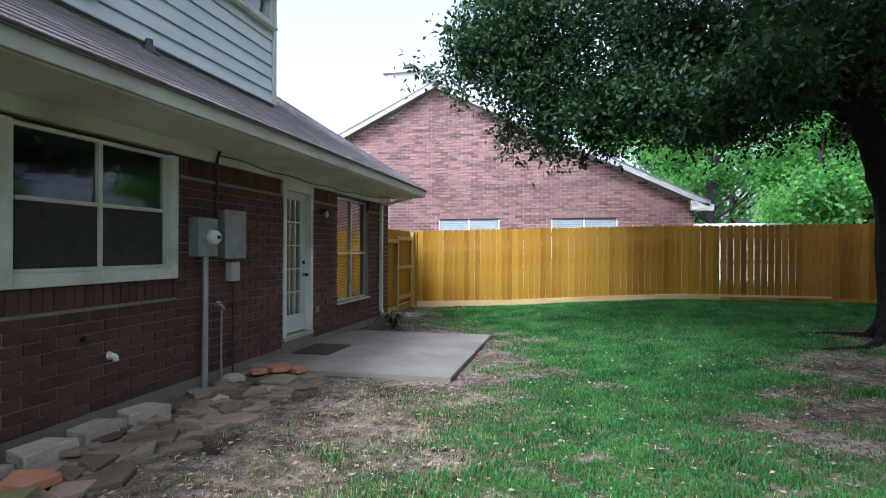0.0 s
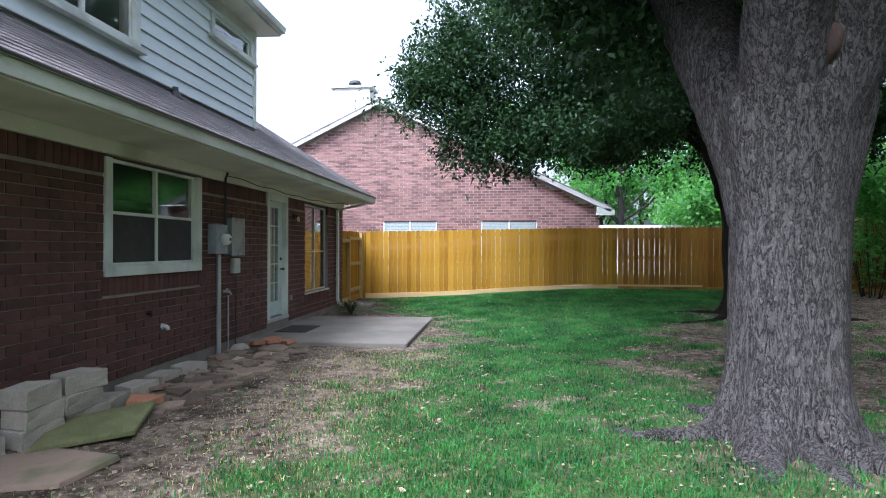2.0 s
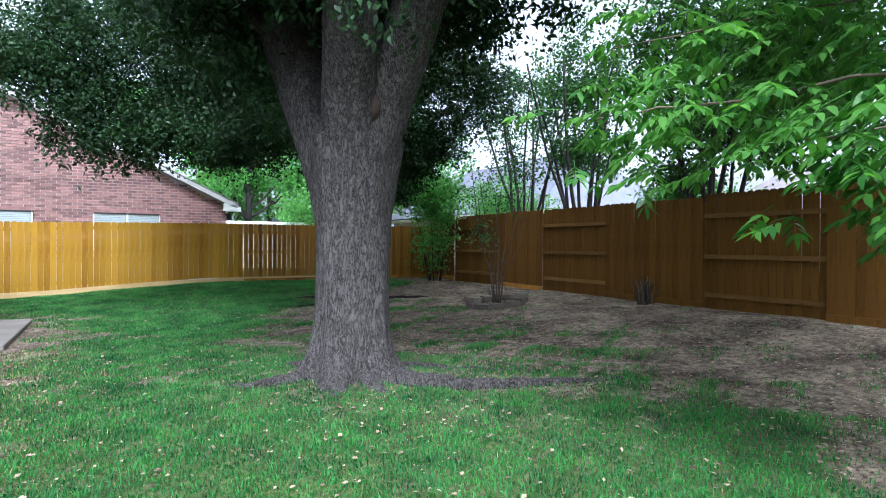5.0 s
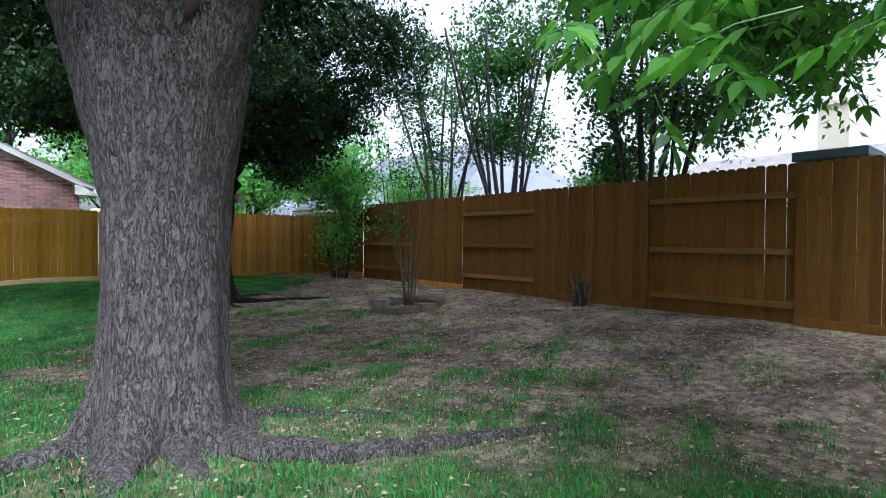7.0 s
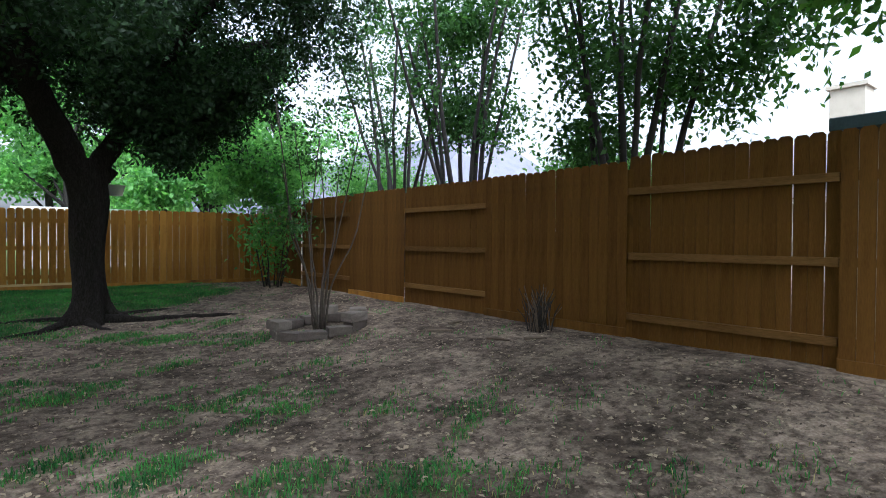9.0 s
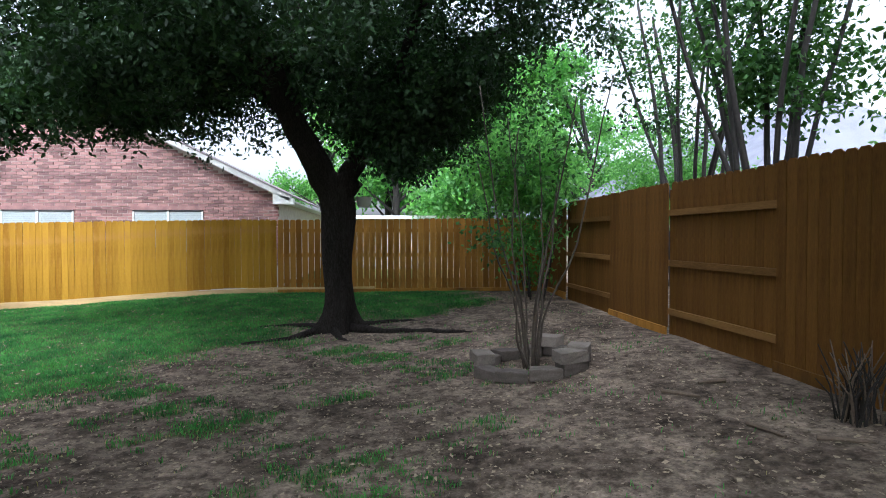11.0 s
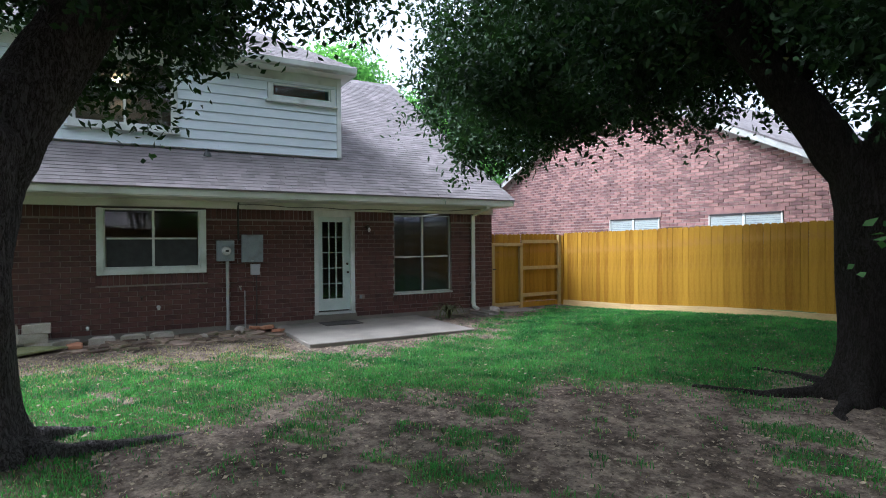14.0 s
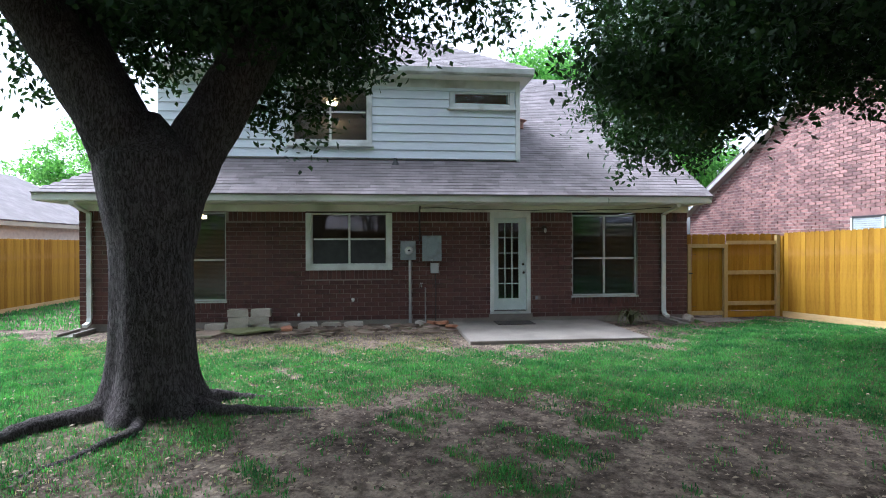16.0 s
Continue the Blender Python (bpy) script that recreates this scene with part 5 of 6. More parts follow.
# Lobes above z 8 are out of view, added to shade trunk and yard.
leaf_cloud("crown", oak, [(1.0, 4.4, 4.2, 0.85, 1.0, 0.55, 0.32), (1.1, 4.0, 3.5, 0.5, 0.5, 0.4, 0.10), (2.17, 2.59, 7.3, 3.6, 3.8, 1.9, 4), (2.67, 4.39, 4.6, 1.2, 1.2, 1, 1.3), (2.17, 5.59, 5.3, 1.6, 1.4, 1.1, 1.4), (3.75, 3.0, 4.8, 1.1, 1.3, 1.0, 1.4), (0.67, 3.69, 4.9, 1.2, 1.4, 0.9, 1.2), (3.17, 0.19, 5.8, 2, 1.9, 1.2, 1.6), (4.57, 0.99, 6.2, 2.2, 2.2, 1.3, 1.8), (2.37, 2.39, 5.2, 1.8, 1.8, 1, 1.6), (1.37, 4.09, 4.6, 1.1, 1.1, 0.6, 0.5), (2.07, 1.69, 4.6, 1.2, 1, 0.7, 0.7), (5.97, 2.99, 8.4, 2.2, 2.4, 1.2, 1.6), (5.77, 5.39, 8.6, 2.2, 2, 1.1, 1.3), (1.07, 2.29, 4.5, 1, 1, 0.7, 1.1)], 6400, 20, 0.112, 0.054, LEAF_OAK, 11, 0.15)

# the far oak
FX, FYY = 5.12, 10.83
oak2 = thing("oak_tree", (FX, FYY, gz(FX, FYY)), "dark oak with a leaning forked trunk and low spreading crown", "tree", "oaks in the yard")
fb = gz(FX, FYY) - 0.1
tr = Build()
rows = [(fb + (2.75 - fb) * i / 20, FX + 0.02 * math.sin(i * 0.5) - 0.08 * max(0, i - 15) / 5, FYY, 0.262 - 0.02 * math.sin(i * 0.3) + 0.05 * (i / 20) ** 4) for i in range(21)]
trunk_mesh(tr, fb + 0.1, rows, 1.15, 40, 5, 0.3)
part("trunk", tr, BARK_F, oak2, "rough bark with shade in its colour", smooth=True)
for pts, a, b in (
    ([(5.08, 10.83, 2.35), (4.62, 10.5, 3.2), (4.12, 10.0, 4.25), (3.5, 9.5, 5.2), (2.8, 8.9, 6.4)], 0.275, 0.12),
    ([(5.14, 10.83, 2.45), (5.65, 10.75, 3.3), (6.12, 10.6, 4.05), (6.7, 10.5, 4.5), (7.4, 10.4, 4.95), (8.4, 10.2, 5.3)], 0.20, 0.08),
    ([(4.4, 10.8, 3.7), (3.4, 10.4, 4.4), (2.2, 10.1, 4.8), (0.9, 9.9, 5.0)], 0.14, 0.05),
    ([(4.3, 10.25, 3.9), (4.4, 10.4, 4.8), (4.55, 10.7, 6.2)], 0.17, 0.09),
    ([(4.5, 10.8, 3.6), (4.2, 9.6, 4.5), (3.7, 8.4, 5.1)], 0.12, 0.05),
    ([(6.1, 10.5, 4.1), (6.4, 9.4, 4.9), (6.8, 8.2, 5.4)], 0.11, 0.04),
    ([(3.9, 10.7, 5.2), (2.8, 11.6, 5.9), (1.6, 12.4, 6.2)], 0.10, 0.04)):
    bl = Build()
    limb(bl, pts, a, b, 12, 0.03)
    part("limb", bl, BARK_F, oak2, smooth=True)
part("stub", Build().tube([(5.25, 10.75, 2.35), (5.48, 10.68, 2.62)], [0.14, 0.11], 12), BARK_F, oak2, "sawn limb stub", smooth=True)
for pts, a, b in (
    ([(5.35, 10.7, 0.04), (5.9, 10.5, -0.01), (6.7, 10.45, 0.0), (7.4, 10.2, -0.03)], 0.10, 0.03),
    ([(4.9, 10.65, 0.04), (4.4, 10.2, -0.01), (3.7, 9.9, -0.02)], 0.10, 0.03),
    ([(5.1, 10.6, 0.02), (5.2, 10.1, -0.03), (5.5, 9.6, -0.07)], 0.09, 0.03),
    ([(4.85, 10.95, -0.01), (4.2, 11.1, -0.02), (3.5, 11.0, -0.03)], 0.10, 0.03),
    ([(5.35, 10.95, -0.01), (6.1, 11.3, -0.02), (6.9, 11.4, -0.03)], 0.10, 0.03)):
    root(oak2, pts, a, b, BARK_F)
leaf_cloud("crown", oak2, [(4.6, 10.4, 7.2, 4.6, 4.0, 2.2, 3.6), (-0.6, 9.9, 5.5, 1.5, 1.5, 1.0, 1.3), (-0.9, 9.7, 4.4, 1.1, 1.1, 0.75, 1.2), (-0.3, 9.5, 3.6, 0.8, 0.8, 0.55, 0.9), (0.9, 9.7, 3.8, 1.0, 1.0, 0.65, 1.3), (2.0, 9.5, 3.7, 1.0, 0.9, 0.6, 1.2), (2.4, 8.2, 3.7, 0.8, 0.9, 0.6, 0.9), (-1.5, 9.7, 5.1, 0.8, 0.9, 0.8, 0.8), (1.4, 10.0, 4.8, 1.8, 1.3, 0.8, 1.6), (3.4, 9.8, 4.6, 1.3, 1.1, 0.65, 1.5), (4.6, 11.2, 4.9, 1.5, 1.2, 0.7, 1.4), (1.6, 8.4, 6.2, 1.6, 1.2, 1.0, 1.1), (4.9, 10.9, 4.2, 1.2, 1.2, 0.9, 1.1), (3.9, 8.2, 5.0, 2.0, 1.5, 1.2, 1.7), (8.0, 9.8, 5.3, 2.0, 1.9, 1.3, 1.9), (6.9, 8.2, 5.6, 1.7, 1.5, 1.1, 1.4), (2.1, 11.4, 4.3, 1.2, 1.1, 0.8, 1.4), (3.6, 11.9, 4.5, 1.2, 1.0, 0.8, 1.2), (1.9, 12.2, 5.4, 2.0, 1.5, 1.3, 1.4), (5.3, 12.6, 5.4, 2.4, 1.4, 1.2, 1.4), (3.2, 10.8, 4.6, 1.5, 1.3, 0.9, 1.1), (5.6, 9.6, 5.0, 1.5, 1.3, 0.8, 1.0), (0.2, 11.0, 6.6, 2.0, 2.0, 1.3, 1.6), (6.5, 11.2, 4.5, 1.5, 1.3, 1.0, 1.5), (7.2, 10.2, 4.3, 1.0, 1.0, 0.7, 0.9), (6.05, 10.1, 3.55, 0.75, 0.7, 0.5, 1.6), (6.25, 9.9, 2.98, 0.4, 0.45, 0.25, 0.4), (6.7, 10.7, 3.7, 1.0, 0.9, 0.7, 1.3), (6.9, 9.6, 3.9, 0.8, 0.8, 0.5, 0.9), (5.8, 10.8, 3.9, 0.8, 0.8, 0.5, 0.8)], 9000, 19, 0.115, 0.055, LEAF_OAK, 12, 0.15)


oak2.location += Vector((-0.07, 0.17, 0.02))


# hanging basket on the far oak
hx, hy, hz = 5.5, 11.2, 2.2
basket = thing("hanging_basket", (hx, hy, hz), "white plastic hanging basket on wires under the oak's limb", "planter")
prof = [(0.105, 0.0), (0.125, 0.08), (0.145, 0.165), (0.158, 0.167), (0.158, 0.185), (0.142, 0.185), (0.10, 0.03)]
pot = Build()
for r0, z0 in prof:
    pot.v += [(hx + math.cos(2 * math.pi * k / 24) * r0, hy + math.sin(2 * math.pi * k / 24) * r0, hz + z0) for k in range(24)]
for i in range(len(prof) - 1):
    pot.f += [(i * 24 + k, i * 24 + (k + 1) % 24, i * 24 + 24 + (k + 1) % 24, i * 24 + 24 + k) for k in range(24)]
pot.f += [tuple(range(24))[::-1], tuple(24 * (len(prof) - 1) + k for k in range(24))]
part("pot", pot, PVC, basket)
for k in range(3):
    a = 2.1 * k + 0.4
    part("wire", Build().tube([(hx + math.cos(a) * 0.15, hy + math.sin(a) * 0.15, hz + 0.18), (hx, hy + 0.03, hz + 0.72)], [0.003, 0.003], 6), BLACK, basket)
part("hook", Build().tube([(hx, hy + 0.03, hz + 0.71), (hx, hy + 0.06, hz + 0.95), (hx - 0.01, hy + 0.1, hz + 1.12)], [0.004, 0.004, 0.004], 6), BLACK, basket)


# shrubs with stems
def shrub(name, label, category, stems, lobes, twigs, per, length, width, leafmat, stemmat, seed, r0=0.02, spread=0.12, group="", shell=0.45):
    x, y, z = stems[0][0]
    t = thing(name, (x, y, z), label, category, group)
    for s in stems:
        b = Build()
        limb(b, s, r0 * random.uniform(0.7, 1.2), r0 * 0.35, 7, 0.015, 4)
        part("stem", b, stemmat, t, smooth=True)
    if twigs:
        leaf_cloud("foliage", t, lobes, twigs, per, length, width, leafmat, seed, spread, shell)
    return t


CX, CY = 7.64, 7.58
cz = gz(CX, CY)
st = []
for i in range(8):
    a = i * 0.8
    q = 0.06 + 0.02 * (i % 3)
    top = 2.5 + 0.35 * (i % 4)
    st.append([(CX + math.cos(a) * q, CY + math.sin(a) * q, cz - 0.02), (CX + math.cos(a) * q * 2.2, CY + math.sin(a) * q * 2.2, 0.8), (CX + math.cos(a) * (0.25 + 0.05 * i), CY + math.sin(a) * (0.25 + 0.04 * i), 1.5), (CX + math.cos(a + 0.3) * (0.4 + 0.08 * i), CY + math.sin(a + 0.3) * (0.4 + 0.06 * i), top)])
st.append([(CX - 0.05, CY - 0.1, cz), (CX - 0.25, CY - 0.2, 0.45), (CX - 0.22, CY - 0.25, 1.05)])
shrub("crape_myrtle", "slender multi-stemmed crape myrtle growing in a block ring", "tree", st, [(CX - 0.2, CY, 2.5, 0.9, 0.8, 0.6, 3), (CX + 0.1, CY + 0.2, 3.3, 0.7, 0.7, 0.5, 1.4), (CX - 0.55, CY - 0.2, 1.7, 0.35, 0.3, 0.25, 0.5)], 120, 9, 0.075, 0.042, LEAF_MYRTLE, surface("brown_stem", (0.030, 0.022, 0.016), (0.085, 0.064, 0.046), 0.8, 12, 60, 0.3), 21, 0.021, 0.11)
BX, BY = 9.25, 13.4
bz = gz(BX, BY)
st = [[(BX + math.cos(i) * 0.2, BY + math.sin(i) * 0.2, bz - 0.02), (BX + math.cos(i) * 0.35, BY + math.sin(i) * 0.35, 1.0), (BX + math.cos(i) * 0.6, BY + math.sin(i) * 0.6, 2.2)] for i in range(10)]
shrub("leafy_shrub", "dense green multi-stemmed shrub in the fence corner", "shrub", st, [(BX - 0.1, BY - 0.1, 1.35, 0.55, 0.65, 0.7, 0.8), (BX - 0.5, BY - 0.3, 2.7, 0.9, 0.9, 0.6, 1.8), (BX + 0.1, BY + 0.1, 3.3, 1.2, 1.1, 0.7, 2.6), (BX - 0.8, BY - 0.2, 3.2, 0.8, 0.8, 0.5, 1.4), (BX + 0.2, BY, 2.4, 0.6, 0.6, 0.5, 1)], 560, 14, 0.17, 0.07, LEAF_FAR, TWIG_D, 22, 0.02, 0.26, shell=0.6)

# thickets of myrtle over the long fence
for k, (x, y, sd) in enumerate(((11.7, 9.0, 31), (11.7, 4.9, 32), (12.4, 12.4, 33))):
    z0 = gz(x, y)
    st = []
    for i in range(10):
        a = i * 2.4 + k
        q = 0.15 + 0.05 * (i % 4)
        st.append([(x + math.cos(a) * q, y + math.sin(a) * q, z0 - 0.05), (x + math.cos(a) * q * 1.8, y + math.sin(a) * q * 1.8, 2.2), (x + math.cos(a) * (0.5 + 0.06 * i), y + math.sin(a) * (0.5 + 0.08 * i), 4.2), (x + math.cos(a + 0.2) * (0.9 + 0.1 * i), y + math.sin(a + 0.2) * (0.9 + 0.12 * i), 6.6)])
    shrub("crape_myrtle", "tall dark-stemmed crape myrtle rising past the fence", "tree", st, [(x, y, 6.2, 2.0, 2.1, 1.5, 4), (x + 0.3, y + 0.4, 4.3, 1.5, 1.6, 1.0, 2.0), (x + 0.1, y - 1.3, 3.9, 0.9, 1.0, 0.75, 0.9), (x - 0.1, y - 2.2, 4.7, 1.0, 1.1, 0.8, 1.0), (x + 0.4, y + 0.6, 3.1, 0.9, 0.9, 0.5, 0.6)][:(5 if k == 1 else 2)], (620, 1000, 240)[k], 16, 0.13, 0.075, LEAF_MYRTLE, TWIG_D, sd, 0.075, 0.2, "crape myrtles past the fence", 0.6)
for x, y, z, r, sd in ((13.2, 6.6, 2.3, 1.1, 41), (13.4, 15.6, 3.0, 1.7, 43)):
    st = [[(x + 0.2 * math.cos(i), y + 0.2 * math.sin(i), gz(x, y)), (x + 0.5 * math.cos(i), y + 0.5 * math.sin(i), z)] for i in range(5)]
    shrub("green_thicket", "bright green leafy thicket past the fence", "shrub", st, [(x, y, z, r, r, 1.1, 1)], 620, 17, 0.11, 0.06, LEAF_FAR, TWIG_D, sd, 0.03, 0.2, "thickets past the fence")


# far trees
def far_tree(x, y, h, r, seed, tone=LEAF_FAR):
    rr = random.Random(seed)
    t = thing("leafy_tree", (x, y, gz(x, y)), "tall bright green leafy tree past the fences", "tree", "trees past the fences")
    b = Build()
    limb(b, [(x, y, -0.1), (x + rr.uniform(-0.3, 0.3), y, h * 0.35), (x + rr.uniform(-0.6, 0.6), y + 0.2, h * 0.8)], 0.28, 0.08, 10, 0.08)
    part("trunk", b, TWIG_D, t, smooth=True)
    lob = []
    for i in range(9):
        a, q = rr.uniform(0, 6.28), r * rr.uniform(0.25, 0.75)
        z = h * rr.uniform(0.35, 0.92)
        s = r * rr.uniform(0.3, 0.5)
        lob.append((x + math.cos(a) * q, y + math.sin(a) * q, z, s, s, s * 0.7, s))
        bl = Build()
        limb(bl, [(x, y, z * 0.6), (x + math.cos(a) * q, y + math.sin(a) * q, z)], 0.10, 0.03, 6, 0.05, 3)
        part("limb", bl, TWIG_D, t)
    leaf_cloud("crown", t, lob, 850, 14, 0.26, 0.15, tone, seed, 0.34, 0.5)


for i, (x, y, h, r) in enumerate(((6.5, 30, 11, 4.5), (12, 29, 12, 4.8), (17, 31, 12, 5), (9.5, 38, 14, 5.5), (40, 5.5, 12, 5), (36, -12, 12, 5), (-20, 21, 11, 4.5), (-22, 14, 12, 5), (-22, -26, 12, 6), (-34, -14, 12, 6), (2, 42, 13, 5.5), (9.3, 25, 8, 3.4), (12.2, 27.5, 8.5, 3.2), (6.2, 34, 10, 4.2), (-5, -16, 11, 5), (8, -16, 12, 5), (18, -12, 11, 5))):
    far_tree(x, y, h, r, 60 + i)


# the ash whose boughs hang over the walk
ash = thing("ash_tree", (5.7, -4.3, gz(5.7, -4.3)), "ash tree with glossy compound leaves on low boughs", "tree")
b = Build()
limb(b, [(5.7, -4.3, -0.1), (5.6, -4.2, 1.8), (5.5, -4.0, 3.4), (5.4, -3.8, 5.2)], 0.13, 0.05, 12, 0.02)
part("trunk", b, TWIG, ash, smooth=True)
BOUGHS = [
    [(5.55, -4.1, 2.3), (4.8, -3.0, 2.6), (4.0, -2.0, 2.6), (3.4, -1.2, 2.5), (2.95, -0.7, 2.45)],
    [(5.5, -4.0, 2.9), (4.9, -2.6, 3.2), (4.1, -1.3, 3.2), (3.4, -0.4, 3.1)],
    [(5.5, -4.05, 2.0), (4.6, -3.1, 2.0), (3.9, -2.4, 2.1), (3.4, -2.05, 2.1)],
    [(5.45, -3.9, 3.6), (5.2, -2.4, 4.2), (4.8, -0.9, 4.3), (4.4, 0.1, 4.2)],
    [(5.5, -4.0, 3.2), (4.2, -3.0, 3.5), (3.4, -2.0, 3.5)],
    [(5.5, -4.05, 2.2), (4.6, -3.1, 2.3), (3.9, -2.4, 2.25), (3.5, -1.8, 2.2)],
    [(5.5, -4.0, 2.7), (5.2, -2.3, 2.8), (4.8, -0.9, 2.8), (4.3, 0.2, 2.7)],
    [(5.4, -3.8, 3.3), (6.3, -1.9, 3.8), (7.2, -0.2, 4.0), (7.9, 1.2, 3.7)],
    [(5.45, -3.9, 3.9), (4.6, -2.4, 4.0), (3.9, -1.2, 3.9)],
]
BOUGHS = [[(x - 0.28, y + 0.22, z - 0.13) for x, y, z in line] for line in BOUGHS]
lr = np.random.default_rng(5)
leaflets, faces_n = [], 0
rach = Build()
for bough in BOUGHS:
    b = Build()
    limb(b, bough, 0.02, 0.005, 8, 0.03)
    part("bough", b, TWIG, ash, smooth=True)
    P = [np.array(p) for p in bough]
    seglen = len(P) - 1
    for k in range(125):
        u = (0.25 + 0.72 * (k + lr.random()) / 125) * seglen
        i = min(int(u), seglen - 1)
        o = P[i] + (P[i + 1] - P[i]) * (u - i) + lr.normal(size=3) * 0.2
        d = lr.normal(size=3)
        d[2] = -abs(d[2]) * 0.35 + 0.1
        d += (P[i + 1] - P[i]) * 0.4
        d /= np.linalg.norm(d)
        ln = lr.uniform(0.20, 0.34)
        tip = o + d * ln + np.array([0, 0, -0.08])
        rach.tube([tuple(o), tuple((o + tip) / 2 + np.array([0, 0, 0.02])), tuple(tip)], [0.003, 0.0025, 0.0015], 4, False)
        up = np.array([0, 0, 1.0])
        sd = np.cross(d, up)
        sd /= np.linalg.norm(sd) + 1e-6
        for m in range(9):
            f = 0.22 + 0.78 * ((m + 1) // 2) / 4 if m else 1.0
            sgn = 0 if m == 0 else (1 if m % 2 else -1)
            base = o + (tip - o) * min(f, 1.0)
            ax = d * (0.55 if sgn else 1.0) + sd * sgn * 0.8 + np.array([0, 0, -0.45]) + lr.normal(size=3) * 0.12
            ax /= np.linalg.norm(ax)
            nr = up + lr.normal(size=3) * 0.25
            w = np.cross(ax, nr)
            w /= np.linalg.norm(w)
            nn = np.cross(w, ax)
            L, W = lr.uniform(0.09, 0.14), lr.uniform(0.036, 0.052)
            leaflets += [base, base + ax * L * 0.25 + w * W * 0.45 + nn * 0.006, base + ax * L * 0.6 + w * W * 0.42 + nn * 0.006, base + ax * L - nn * 0.015, base + ax * L * 0.6 - w * W * 0.42 + nn * 0.006, base + ax * L * 0.25 - w * W * 0.45 + nn * 0.006]
# Upper lobes are mostly out of view, added to shade the fence and soil.
leaf_cloud("crown", ash, [(6.2, -2.6, 5.6, 2.4, 2.2, 1.3, 3), (7.8, -0.6, 6.6, 2.2, 2.2, 1.2, 2.2), (4.6, -2.2, 5.0, 1.6, 1.5, 0.9, 1.2), (8.6, 0.6, 6.6, 2.2, 2.6, 1.0, 3.2), (7.0, 0.5, 4.1, 1.2, 1.2, 0.6, 0.8), (8.4, 1.8, 8.0, 2.6, 3.4, 1.1, 4.0), (7.9, 1.15, 3.75, 0.75, 0.75, 0.5, 0.55), (8.3, 0.7, 3.3, 0.5, 0.5, 0.4, 0.22)], 5200, 18, 0.12, 0.05, LEAF_ASH, 15, 0.2)
lv = np.array(leaflets)
part("foliage", quads_mesh("foliage", lv, np.arange(len(lv)).reshape(-1, 6), LEAF_ASH), LEAF_ASH, ash, "glossy green leaflets", kind="stuff")
part("leaf_stalk", rach, LEAF_ASH, ash, kind="stuff")


# ---- planter ring and stones ----
def block_mesh(w0, w1, d, h, seed):
    """A retaining-wall block: wider split face in front, rough and chipped."""
    r = random.Random(seed)
    bm = bmesh.new()
    v = [bm.verts.new(p) for p in ((-w0 / 2, 0, 0), (w0 / 2, 0, 0), (w1 / 2, d, 0), (-w1 / 2, d, 0), (-w0 / 2, 0, h), (w0 / 2, 0, h), (w1 / 2, d, h), (-w1 / 2, d, h))]
    for f in ((0, 3, 2, 1), (4, 5, 6, 7), (0, 1, 5, 4), (1, 2, 6, 5), (2, 3, 7, 6), (3, 0, 4, 7)):
        bm.faces.new([v[i] for i in f])
    bmesh.ops.bevel(bm, geom=list(bm.edges), offset=0.008, segments=1, affect="EDGES")
    bmesh.ops.subdivide_edges(bm, edges=[e for e in bm.edges if e.calc_length() > 0.06], cuts=2, use_grid_fill=True)
    for q in bm.verts:
        k = 0.006 if q.co.y < 0.02 else 0.0025
        q.co += Vector((r.uniform(-k, k), r.uniform(-k, k), r.uniform(-k, k)))
    me = bpy.data.meshes.new("block")
    bm.to_mesh(me)
    bm.free()
    return me


RING = [block_mesh(0.39, 0.26, 0.21, 0.13, s) for s in range(4)]
for me in RING:
    me.materials.append(BLOCK_D)
# BLOCK again, darkened with dirt and the ring's shade painted in.
BLOCK_R = surface("shaded_tan_block", (0.12, 0.10, 0.082), (0.27, 0.23, 0.195), 0.95, 6, 70, 0.6, vary=0.25)
RTOP = [block_mesh(0.40, 0.29, 0.24, 0.13, 20 + s) for s in range(3)]
for me in RTOP:
    me.materials.append(BLOCK_R)
TOP = [block_mesh(0.42, 0.30, 0.25, 0.155, 10 + s) for s in range(3)]
for me in TOP:
    me.materials.append(BLOCK)
RC, RR = (CX, CY), 0.69
for i in range(11):
    a = 360 / 11 * i + 8
    ox, oy = RC[0] + math.cos(radians(a)) * RR, RC[1] + math.sin(radians(a)) * RR
    ob = new("retaining_block", RING[i % 4])
    ob.matrix_basis = pose(ox, oy, gz(ox, oy) + 0.0, 0, 0, a + 90 + random.uniform(-4, 4))
    tagged(ob, "dirt-stained grey block laid in the planter ring", "block", "planter ring blocks")
for k, a in enumerate((172, 300, 55, 330)):
    ox, oy = RC[0] + math.cos(radians(a)) * (RR + 0.01), RC[1] + math.sin(radians(a)) * (RR + 0.01)
    ob = new("retaining_block", RTOP[k % 3])
    ob.matrix_basis = pose(ox, oy, gz(ox, oy) + 0.132, 0, 0, a + 90 + (12, -8, 5, 3)[k])
    tagged(ob, "tan split-face block set on top of the ring", "block", "loose top blocks")

# blocks stacked by the wall
def put_block(x, y, z, turn, mat=None, me=None):
    ob = new("retaining_block", me or random.choice(TOP))
    ob.matrix_basis = pose(x, y, z, 0, 0, turn)
    return tagged(ob, "tan split-face retaining block stacked by the brick wall", "block", "blocks by the wall")


g0 = gz(-3.7, 2.6)
for y, n in ((2.22, 3), (2.70, 3), (3.16, 1)):
    for k in range(n):
        put_block(-3.62 + random.uniform(-0.03, 0.04), y + random.uniform(-0.04, 0.04), g0 - 0.01 + 0.157 * k, 90 + random.uniform(-14, 14))
